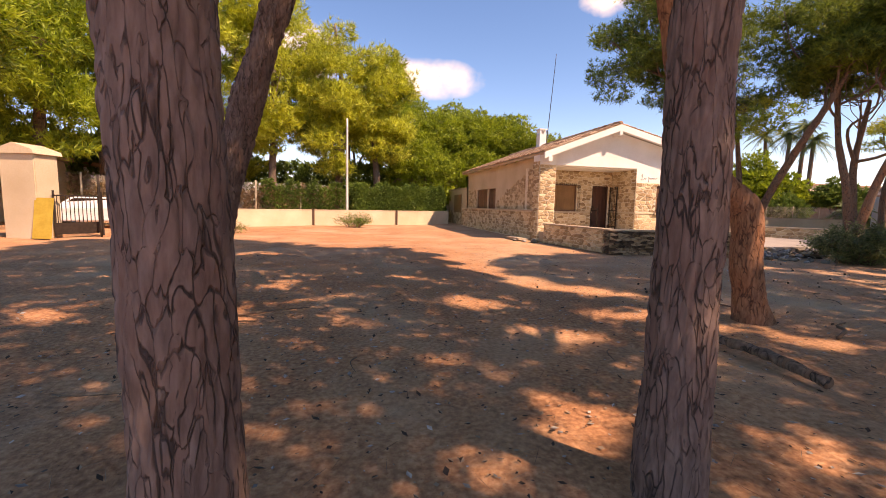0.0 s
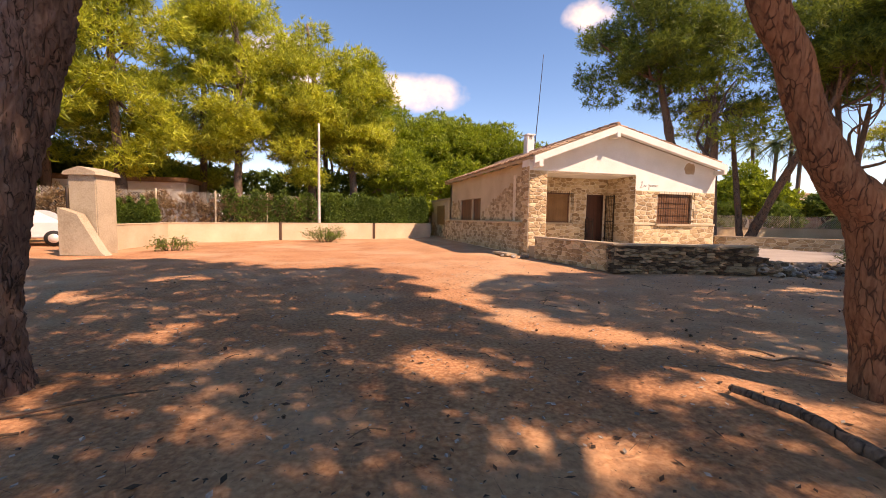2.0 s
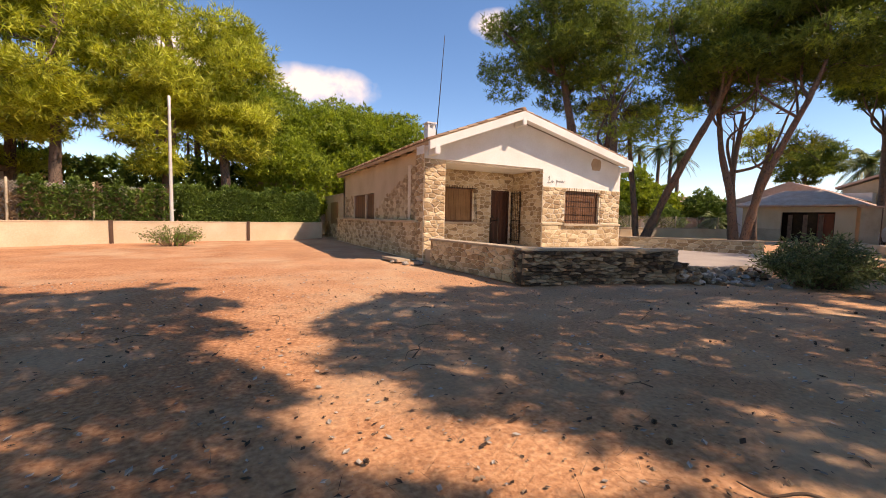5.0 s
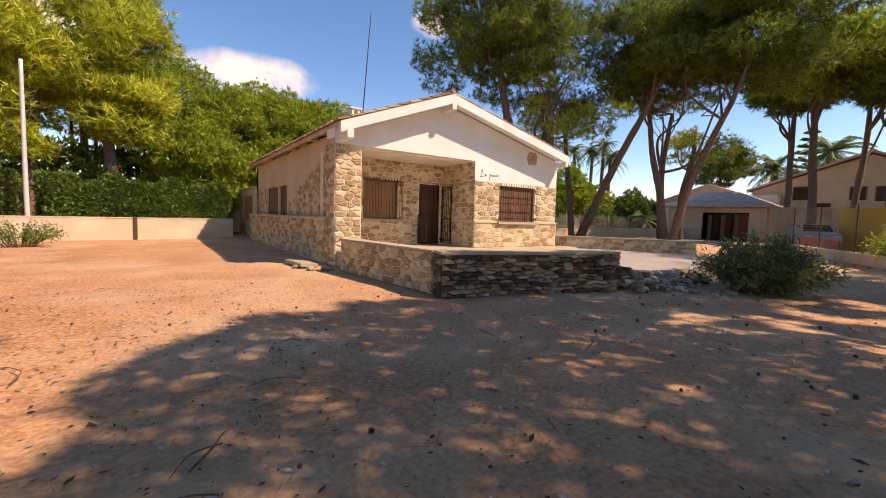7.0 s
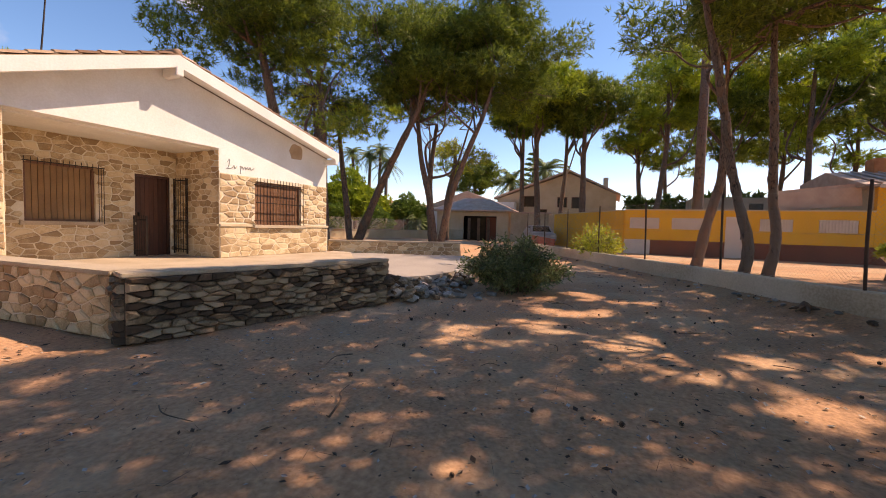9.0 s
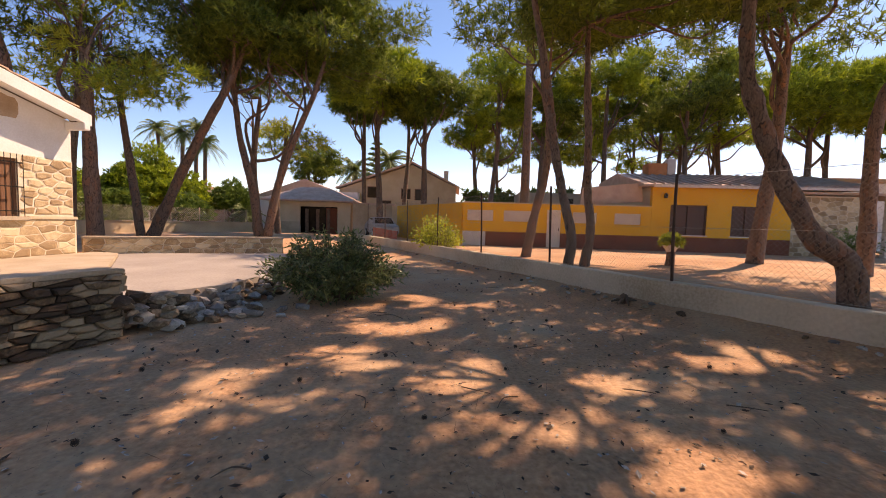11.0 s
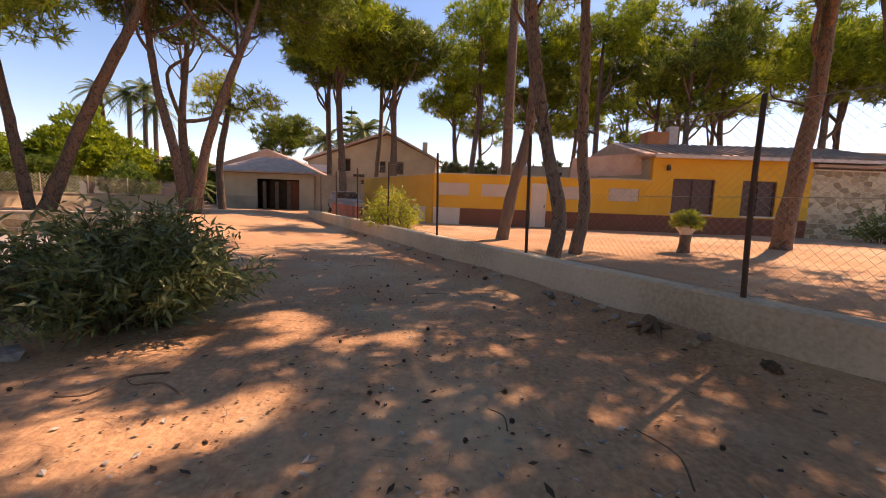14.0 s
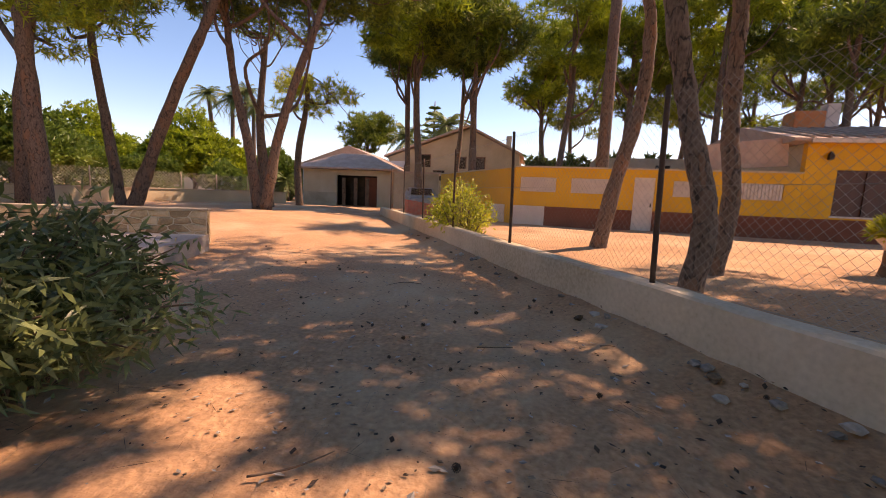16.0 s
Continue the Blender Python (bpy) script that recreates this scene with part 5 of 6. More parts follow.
vf = thing("old_wire_fence", (-13.0, 23.15, 0.0), "old chain-link fence with concrete posts on the street side", "fence", rz=math.degrees(math.atan2(4.9, 12.4)))
for k in range(6):
    tube("post", [(k * 2.6, -0.3, 0), (k * 2.6 + 0.04, -0.3, 2.6)], [0.05, 0.045], CONCRETE, vf, 6)
chain_link("mesh", vf, 13.2, 0.9, 2.5, 0.12, 0.006)
leaf_bank("far_hedge", "dark green hedge at the back of the garden", "hedge", [((24, 36), (38, 33), 1.0, 0.2, 3.0)], 6000, HEDGE, 0.25, 0.12, 12)


def shrub(place, reach, label, mat, count, length, width, seed, stems=14, leaf=True, name="shrub"):
    """Many arching stems from one root, leaves along them."""
    r = np.random.default_rng(seed)
    t = thing(name, place, label, "shrub")
    sv, sf, cs, outs = [], [], [], []
    for i in range(stems):
        a = r.uniform(0, 2 * math.pi)
        k = r.uniform(0.2, 1.1)
        tip = Vector((math.cos(a) * reach[0] * k, math.sin(a) * reach[1] * k, reach[2] * (1.12 - 0.45 * k * k) * r.uniform(0.5, 1.14)))
        root = Vector((tip.x * 0.3, tip.y * 0.3, -0.03))
        mid = root.lerp(tip, 0.5) + Vector((0, 0, 0.18))
        v, f = tube_data([root, mid, tip], [0.014, 0.01, 0.004], 4)
        o = len(sv)
        sv += v
        sf += [tuple(o + q for q in g) for g in f]
        n = count // stems
        u = r.uniform(0.12, 1.0, n) ** 0.75
        p = np.array(root)[None] * ((1 - u) ** 2)[:, None] + 2 * np.array(mid)[None] * (u * (1 - u))[:, None] + np.array(tip)[None] * (u ** 2)[:, None]
        p += r.normal(size=(n, 3)) * 0.07
        p[:, 2] = np.maximum(p[:, 2], 0.03)
        d = r.normal(size=(n, 3)) + np.array([math.cos(a) * 0.5, math.sin(a) * 0.5, 0.45])
        d /= np.linalg.norm(d, axis=1, keepdims=True)
        s = np.cross(d, r.normal(size=(n, 3)))
        s /= np.linalg.norm(s, axis=1, keepdims=True)
        ln = length * r.uniform(0.6, 1.2, (n, 1))
        m1 = p + d * ln * 0.45
        tipv = p + d * ln - np.array([0, 0, 0.02])
        h = s * width / 2
        cs += [np.stack([p, m1 - h, m1 + h], axis=1), np.stack([m1 + h, m1 - h, tipv], axis=1)]
    tagged(mesh_of("brushwood", sv, sf, WOOD, t, smooth=True), kind="stuff")
    triangles("leaves", np.concatenate(cs), mat, t)
    return t


leaf_bank("street_thicket", "dark green thicket behind the street pines", "thicket", [((-26, 26), (-12, 38), 1.5, 0.0, 5.5), ((-13, 38), (24, 42.5), 1.5, 0.0, 5.0), ((-26, 12), (-26, 27), 1.5, 0.0, 5.5)], 9000, HEDGE, 0.4, 0.2, 15, kind="stuff")
leaf_bank("far_thicket", "green thicket between the back houses", "thicket", [((45, 7), (44, -3), 1.2, 0.0, 4.2), ((49, 31), (60, 30), 1.2, 0.0, 3.4)], 2600, HEDGE, 0.4, 0.2, 16, kind="stuff")
shrub((14.0, 8.2, 0), (1.2, 1.12, 0.92), "sprawling dark green oleander bush", OLEANDER, 12500, 0.155, 0.03, 21, stems=130, name="oleander_bush")
shrub((0.05, 23.6, 0), (1.1, 0.8, 0.75), "dusty grey-green shrub by the perimeter wall", HEDGE, 1800, 0.13, 0.03, 22, stems=40)
shrub((-5.3, 18.6, 0), (0.8, 0.6, 0.45), "small dark weed clump by the gate pillar", HEDGE, 700, 0.12, 0.03, 23, stems=24)
shrub((22.3, 7.0, 0.15), (0.9, 0.8, 1.25), "bright yellow-green bush behind the boundary wall", NEEDLE_SUN, 2600, 0.14, 0.05, 24, stems=50)
shrub((24.0, 7.6, 0.15), (0.9, 0.8, 1.3), "bright yellow-green bush behind the boundary wall", NEEDLE_SUN, 2200, 0.14, 0.05, 25, stems=50)
shrub((28.3, -12.6, 0.15), (1.4, 1.2, 1.3), "low garden plants beside the stone wall", HEDGE, 1600, 0.18, 0.06, 26, stems=40)

# ---- near pines ----
# Canopy above the view, shaped so its shade and gaps fall on these outlines.
WEST_SHADE = [(-9, 15.5), (-4.5, 15.6), (-2.35, 14.2), (0.1, 12.0), (0.9, 13.1), (2.2, 11.2), (2.3, 8.2), (2.75, 6.7), (3.3, 5.4), (5.2, 4.7), (5.2, 1.0), (2.0, -1.0), (-9, -1.0)]
WEST_GAPS = ((-1.2, 6.9, 0.4, 0.3), (-0.6, 5.65, 0.4, 0.25), (1.75, 5.2, 0.5, 0.26), (2.4, 3.6, 0.55, 0.3), (3.6, 4.15, 0.85, 0.35), (4.3, 3.6, 0.5, 0.25), (0.87, 2.96, 0.15, 0.1), (-0.7, 3.5, 0.12, 0.12), (-1.3, 4.87, 0.15, 0.35), (0.8, 7.28, 0.28, 0.28), (1.5, 6.8, 0.28, 0.22), (1.4, 1.75, 0.35, 0.3), (2.7, 1.4, 0.4, 0.25), (0.8, 1.6, 0.2, 0.12), (4.8, 2.9, 0.45, 0.25), (-3.6, 9.4, 0.7, 0.3), (-3.4, 5.2, 0.5, 0.2), (-2.4, 11.2, 0.6, 0.3))
EAST_SHADE = [(3.85, 10.1), (4.9, 10.7), (6.3, 10.75), (7.4, 11.05), (9.0, 10.75), (11.0, 10.25), (13.0, 9.6), (15.0, 9.4), (18.0, 9.2), (19.0, 7.0), (17.2, 3.4), (13.0, 0.9), (8.5, -1.4), (5.0, 1.5), (5.4, 4.6), (4.5, 5.5), (3.85, 6.4), (3.4, 7.2), (3.2, 8.6)]
EAST_GAPS = ((7.23, 6.74, 0.22, 0.06), (10.1, 7.75, 0.5, 0.1), (9.7, 7.46, 0.2, 0.35), (10.7, 6.17, 0.2, 0.35), (10.25, 5.64, 0.3, 0.28), (9.7, 5.12, 0.25, 0.3), (10.5, 4.48, 0.2, 0.3), (9.35, 4.3, 0.3, 0.28), (11.7, 2.55, 0.35, 0.7), (12.2, 7.0, 0.5, 0.5), (11.0, 6.85, 0.3, 0.35))
GARDEN_GAPS = ((13.9, 6.55, 0.45, 0.28), (13.8, 5.75, 0.25, 0.25), (12.3, 6.6, 0.35, 0.45), (10.7, 5.67, 0.18, 0.35), (14.3, 6.72, 0.24, 0.28), (13.65, 5.7, 0.15, 0.15), (15.95, 6.9, 0.16, 0.3), (17.2, 8.6, 0.3, 0.5), (18.2, 7.2, 0.25, 0.7), (15.9, 4.55, 0.15, 0.2), (13.2, 7.5, 0.3, 0.25), (16.6, 7.7, 0.2, 0.4))
WEST = share(canopy(WEST_SHADE, WEST_GAPS, 145, 400), [(-1.0, 0.4), (1.4, 0.8), (0.2, 5.6), (-2.0, 7.6), (4.2, 3.4), (6.0, -1.4), (2.9, -2.8)])
EAST = share(canopy(EAST_SHADE, EAST_GAPS + GARDEN_GAPS, 145, 401), [(9.9, 3.4), (10.6, 0.8), (15.0, -1.6), (14.4, 1.3), (17.7, 4.5), (19.8, 2.6)])
pine([(-0.585, 0.88, 0), (-0.595, 0.88, 0.8), (-0.61, 0.88, 1.5), (-0.66, 0.88, 2.5), (-0.8, 0.6, 5), (-1.0, 0.4, 7.0)], [0.17, 0.152, 0.147, 0.143, 0.12, 0.09], [], "pine with thick plated grey-brown bark", BARK, density=120, seed=31, roof=WEST[0], sides=120, lump=0.08, plates=0.009, step=0.022, limbs=8)
pine([(1.40, 1.12, 0), (1.395, 1.12, 0.7), (1.395, 1.12, 1.5), (1.40, 1.12, 2.8), (1.5, 1.0, 5), (1.4, 0.8, 7.2)], [0.17, 0.146, 0.135, 0.13, 0.115, 0.1], [], "pine with deeply furrowed dark brown bark", BARK, density=120, seed=32, roof=WEST[1], sides=130, lump=0.08, plates=0.009, step=0.022, limbs=8)
pine([(-1.86, 5.23, 0), (-1.86, 5.22, 0.5), (-1.82, 5.2, 0.9), (-1.64, 5.16, 1.57), (-1.38, 5.11, 2.45), (-1.09, 5.04, 3.35), (-0.4, 5.2, 5.5), (0.2, 5.6, 7.2)], [0.32, 0.24, 0.22, 0.2, 0.19, 0.175, 0.14, 0.09], [], "leaning grey pine with rough plated bark", BARK, density=140, seed=33, roof=WEST[2], sides=70, lump=0.2, plates=0.03, step=0.04, limbs=7)
pine([(-3.85, 7.8, 0), (-3.8, 7.82, 0.6), (-3.76, 7.82, 1.3), (-3.58, 7.78, 2.32), (-3.19, 7.69, 3.39), (-2.62, 7.57, 4.35), (-2.0, 7.6, 6.5)], [0.42, 0.31, 0.28, 0.25, 0.22, 0.19, 0.12], [], "thick leaning pine with dark furrowed bark", BARK, density=190, seed=34, roof=WEST[3], sides=70, lump=0.2, plates=0.03, step=0.04, limbs=7)
pine([(5.05, 3.74, 0), (4.93, 3.77, 0.45), (4.85, 3.79, 0.9), (4.84, 3.8, 1.22), (4.76, 3.82, 1.46), (4.5, 3.88, 1.72), (4.27, 3.94, 2.1), (4.06, 3.98, 2.6), (3.78, 4.05, 3.25), (3.6, 4.0, 4.6), (4.2, 3.4, 6.4)], [0.25, 0.175, 0.165, 0.175, 0.165, 0.145, 0.13, 0.125, 0.12, 0.11, 0.08], [], "crooked pine with flaking orange-red bark", BARK_RED, density=190, seed=35, roof=WEST[4], sides=56, lump=0.3, plates=0.01, step=0.04, limbs=8)
# unseen pines added behind the walker to shade the yard
for k, (x, y, cx, cy, tufts) in enumerate(((9.4, 0.6, 9.9, 3.4, EAST[0]), (10.6, -0.9, 10.6, 0.8, EAST[1]), (14.4, -3.5, 15.0, -1.6, EAST[2]), (6.8, -2.4, 6.0, -1.4, WEST[5]), (3.6, -3.4, 2.9, -2.8, WEST[6]))):
    pine([(x, y, 0), (x + 0.1, y + 0.1, 2.5), (x * 0.6 + cx * 0.4, y * 0.6 + cy * 0.4, 5.0), (cx, cy, 7.2)], [0.28, 0.22, 0.17, 0.08], [], "unseen pine added to shade the yard", seed=60 + k, roof=tufts)

# ---- pines beyond the boundary wall ----
pine([(17.55, 3.4, 0.15), (17.5, 3.31, 1.09), (17.6, 3.59, 2.34), (17.6, 3.82, 3.44), (17.6, 4.02, 4.73), (17.6, 4.22, 5.8), (17.7, 4.5, 7.2)], [0.15, 0.125, 0.11, 0.105, 0.1, 0.09, 0.07], [], "slim curving pine behind the boundary wall", density=115, seed=36, roof=EAST[4], sides=24, plates=0.012, step=0.1, limbs=8)
pine([(19.9, 2.36, 0.15), (19.9, 2.2, 1.2), (19.9, 2.35, 2.6), (19.9, 2.4, 4.2), (19.9, 2.5, 5.6), (19.8, 2.6, 7.4)], [0.17, 0.13, 0.12, 0.11, 0.1, 0.07], [], "slim straight pine behind the boundary wall", density=115, seed=37, roof=EAST[5], sides=24, plates=0.012, step=0.1, limbs=8)
pine([(22.9, 3.8, 0.15), (22.9, 3.5, 1.8), (22.9, 3.15, 3.5), (22.9, 3.1, 5.2), (22.9, 3.3, 6.2), (22.9, 3.5, 8.0)], [0.2, 0.165, 0.145, 0.13, 0.12, 0.09], spread_pads(R(8), (23.4, 3.4, 9.8), (3.0, 3.0, 1.8), 20, 1.15), "brown pine between yard and yellow wall", density=100, seed=38, sides=16, limbs=8)
pine([(23.4, -4.9, 0.16), (23.4, -5.1, 2.3), (23.4, -5.3, 4.4), (23.4, -5.4, 6.6), (23.4, -5.5, 8.4)], [0.3, 0.25, 0.22, 0.18, 0.1], spread_pads(R(9), (23.6, -5.4, 9.6), (3.4, 3.4, 1.9), 22, 1.2), "stout pine in front of the yellow house", density=100, seed=39, sides=16, limbs=8)
pine([(14.6, -0.95, 0.15), (14.62, -0.8, 0.8), (14.64, -0.55, 1.05), (14.65, -0.3, 1.25), (14.68, 0.1, 1.85), (14.7, 0.5, 2.65), (14.7, 0.85, 3.5), (14.7, 1.1, 4.4), (14.4, 1.3, 6.6)], [0.24, 0.2, 0.19, 0.185, 0.165, 0.15, 0.14, 0.125, 0.07], [], "leaning grey pine with a crooked base", density=140, seed=40, roof=EAST[3], sides=28, lump=0.3, plates=0.014, step=0.08, limbs=9)
pine([(20.1, -5.9, 0.16), (20.1, -5.85, 2.2), (20.1, -5.8, 4.2), (20.1, -6.0, 5.5), (20.0, -6.5, 6.3), (19.9, -6.9, 7.8)], [0.22, 0.19, 0.17, 0.15, 0.13, 0.08], spread_pads(R(11), (20, -6.6, 8.6), (3.2, 3.0, 1.6), 16, 1.1), "dark pine near the pale gate", density=100, seed=41, sides=14, limbs=8)
# ---- pines at the back of the garden ----
pine([(25.2, 21.2, 0.3), (25.3, 20.4, 1.9), (25.4, 19.3, 4.2), (25.6, 18.3, 6.2), (25.7, 17.4, 7.9), (25.8, 16.8, 9.4)], [0.3, 0.24, 0.2, 0.18, 0.16, 0.09], spread_pads(R(12), (25.8, 17.0, 10.4), (2.4, 3.0, 1.6), 16, 1.25), "strongly leaning pine in the back garden", density=110, seed=42, sides=14)
pine([(27.2, 16.9, 0.35), (27.2, 17.3, 3.0), (27.2, 17.9, 5.3), (27.2, 18.2, 7.6), (27.2, 18.3, 9.6)], [0.24, 0.19, 0.16, 0.13, 0.08], spread_pads(R(13), (26.8, 18.6, 11.4), (3.6, 3.8, 2.7), 44, 1.4), "tall pine with a dark flat-topped crown", density=110, seed=43, sides=14, limbs=10)
pine([(27.0, 16.4, 0.35), (27.0, 15.8, 3.0), (27.0, 15.0, 5.2), (27.0, 14.0, 7.4), (27.2, 13.5, 9.2)], [0.23, 0.18, 0.15, 0.13, 0.08], spread_pads(R(14), (28.0, 13.8, 11.3), (4.0, 4.0, 2.8), 50, 1.4), "tall leaning pine with a dark crown", density=110, seed=44, sides=14, limbs=10)
pine([(29.5, 18.2, 0.3), (29.5, 18.4, 2.2), (29.3, 18.4, 4.5), (29.3, 18.0, 8)], [0.3, 0.25, 0.17, 0.09], spread_pads(R(15), (29.5, 17.5, 9.5), (2.6, 3.6, 1.6), 12, 1.2), "dark pine with bare lower limbs", density=110, seed=45, sides=12)
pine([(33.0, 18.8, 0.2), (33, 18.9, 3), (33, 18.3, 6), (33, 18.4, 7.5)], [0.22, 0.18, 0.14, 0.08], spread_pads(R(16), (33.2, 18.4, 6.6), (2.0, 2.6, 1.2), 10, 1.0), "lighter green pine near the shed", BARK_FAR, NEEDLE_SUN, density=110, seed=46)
pine([(21.6, 22.8, 0.2), (21.4, 23.0, 4), (20.8, 23.2, 7), (20.2, 23.4, 10), (19.9, 23.5, 12.5)], [0.36, 0.3, 0.25, 0.18, 0.1], spread_pads(R(17), (20.2, 23.8, 12.0), (4.2, 4.6, 3.9), 62, 1.4), "large dark pine behind the bungalow", density=110, seed=47, sides=14, limbs=14)
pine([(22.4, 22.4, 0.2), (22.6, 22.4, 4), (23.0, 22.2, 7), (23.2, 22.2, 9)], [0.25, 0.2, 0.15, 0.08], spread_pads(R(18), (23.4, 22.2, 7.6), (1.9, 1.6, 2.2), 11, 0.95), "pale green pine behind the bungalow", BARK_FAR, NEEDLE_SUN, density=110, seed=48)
pine([(25.0, 21.5, 0.3), (24.9, 21.7, 2.4), (24.85, 22.0, 4.6), (24.8, 22.2, 6.7), (24.9, 21.9, 8)], [0.22, 0.18, 0.15, 0.13, 0.07], spread_pads(R(19), (25, 22.2, 8.4), (3.0, 3.0, 0.9), 9, 1.0), "slim pine with a thin spreading crown", density=90, seed=49)
pine([(22.0, 20.8, 0.3), (21.95, 20.9, 3.2), (21.9, 20.9, 5.7), (22.0, 21.2, 8.5)], [0.3, 0.25, 0.2, 0.1], spread_pads(R(20), (22, 21.4, 9.8), (2.2, 2.4, 1.0), 6, 1.0) + spread_pads(R(21), (22.5, 18.6, 6.3), (1.4, 2.7, 0.8), 9, 0.85), "grey pine standing near the bungalow", None, NEEDLE_ROUND, density=70, seed=51)
# pines beyond the sheds and the yellow house
far_pines = ((36.0, 12.6, 12.0, 3.4, 2.0), (36.8, 9.6, 11.0, 2.6, 1.8), (40, 5.0, 13.5, 3.8, 3.0), (44, 0.5, 14, 3.8, 3.2), (41, -4.5, 14, 4.0, 3.2), (45, -9.5, 13.6, 4.0, 3.4), (42, -14.5, 13.2, 4.2, 3.2), (40, -20.5, 12.5, 4.0, 3.4), (47, 5.5, 12.5, 3.4, 3.4), (37, -26, 12.5, 4.2, 3.4), (52, -5, 13, 4.4, 3.6), (50, -17, 13.5, 4.6, 3.8), (30, -24, 12, 3.8, 3.2), (58, 27, 9, 3, 2), (31, -19, 10.5, 3.2, 2.8), (42, 15.5, 12.5, 3.0, 2.0), (46, 13, 14, 3.4, 2.2), (48, -1, 13, 4.2, 4.0), (47, -13, 13.5, 4.2, 4.2), (38, -9.5, 12.5, 3.2, 3.4), (36, -16, 11.5, 3.4, 3.4), (55, 3, 13, 4.4, 4.4), (55, -11, 14, 4.6, 4.6), (35, -21.5, 11, 3.6, 3.4))
for k, (x, y, h, sp, tall) in enumerate(far_pines):
    r = R(70 + k)
    dx, dy = r.uniform(-0.8, 0.8, 2)
    pine([(x, y, 0.1), (x + dx * 0.5, y + dy * 0.4, 3), (x + dx, y + dy, h * 0.6), (x + dx * 0.8, y + dy * 0.8, h - 0.5)], [0.28, 0.22, 0.17, 0.08], spread_pads(r, (x + dx * 0.5, y + dy * 0.5, h - tall * 0.45), (sp, sp, tall), 25, 1.15), "tall pine with an open green crown", BARK_FAR, NEEDLE_ROUND if k % 2 == 0 else NEEDLE, density=85, length=0.45, width=0.08, seed=80 + k, sides=9, limbs=8, twigs=False)
# pines on the street side; sun and shade are put into their needle colours
left_pines = ((-5.6, 30.0, 16.5, 3.0, 6.4), (-1.2, 30.8, 14.5, 2.8, 5.6), (2.0, 31.5, 12.6, 2.0, 4.4), (-10.5, 27.5, 16.0, 3.4, 6.6), (-14.5, 22.5, 13.0, 3.6, 5.4), (-18, 16, 13, 3.8, 5.0), (-9, 35, 16, 3.8, 6.6), (-15.5, 30, 15, 3.8, 6), (-20, 24, 13, 4.0, 5.4), (-13.5, 14.5, 11.0, 2.8, 3.2))
for k, (x, y, h, sp, tall) in enumerate(left_pines):
    r = R(100 + k)
    dx, dy = r.uniform(-0.6, 0.6, 2)
    pine([(x, y, 0), (x + dx * 0.5, y + dy * 0.4, 3.5), (x + dx, y + dy, h * 0.6), (x, y, h - 0.6)], [0.32, 0.25, 0.18, 0.07], spread_pads(r, (x, y, h - tall * 0.98), (sp, sp, tall), 56, 1.15), "street-side pine, needles coloured a sunlit yellow-green" if k not in (4, 5, 7, 8, 9) else "street-side pine, needles coloured a less sunlit green", BARK_FAR, NEEDLE_SUN if k not in (4, 5, 7, 8, 9) else NEEDLE_ROUND, density=105, length=0.4, width=0.06, seed=110 + k, sides=10, limbs=12, twigs=False)
for k, (x, y, h, sp) in enumerate(((-0.5, 42, 12.0, 4.6), (4.5, 40.0, 11.0, 4.4), (8.4, 38.5, 9.2, 3.8), (11.4, 37.5, 9.0, 3.6), (14.2, 36.8, 9.0, 3.7), (17.6, 35.8, 7.2, 3.4), (21.2, 36.5, 6.6, 3.6), (11, 45, 11.5, 4.6), (5.8, 34.4, 5.6, 2.4), (10.8, 34.8, 5.4, 2.4))):
    r = R(140 + k)
    pads = [(x + sp * 0.75 * math.cos(a) * q, y + sp * 0.75 * math.sin(a) * q, h - 0.9 * q * q * sp * 0.6 + r.uniform(-0.3, 0.3), 1.35 * r.uniform(0.8, 1.2), 1.1) for q, n in ((0, 1), (0.5, 6), (1.0, 11)) for a in np.linspace(0, 2 * math.pi, n, endpoint=False) + r.uniform(0, 1)]
    pads += [(px, py, pz - 2.0, 1.3, 1.1) for px, py, pz, _, _ in pads[7:]]
    pine([(x, y, 0), (x + 0.2, y, 2.5), (x, y + 0.1, h - 1.5)], [0.35, 0.28, 0.15], pads, "dense rounded umbrella pine", BARK_FAR, NEEDLE_ROUND, density=115, length=0.34, width=0.085, seed=150 + k, sides=9, limbs=6, twigs=False)
for k, (x, y, h, sp) in enumerate(((41.5, 34.8, 7.2, 4.0), (41.5, 47, 7.4, 4.6), (33, 38, 5.6, 3.0), (27, 31, 5.4, 2.6), (46, 30, 5.5, 2.2), (38.5, 29, 3.2, 1.5))):
    r = R(170 + k)
    pads = [(x + sp * 0.7 * math.cos(a) * q, y + sp * 0.7 * math.sin(a) * q, h * 0.62 - q * sp * 0.35 + (1 - q) * sp * 0.35, sp * 0.42, sp * 0.4) for q, n in ((0, 1), (0.6, 6), (1.0, 9)) for a in np.linspace(0, 2 * math.pi, n, endpoint=False) + r.uniform(0, 1)]
    pine([(x, y, 0), (x, y, 1.5), (x, y, h * 0.6)], [0.25, 0.2, 0.1], pads, "rounded leafy green garden tree", BARK_FAR, NEEDLE_ROUND if k < 2 else HEDGE, density=220, length=0.32, width=0.16, seed=180 + k, sides=8, limbs=5, twigs=False, name="leafy_tree")


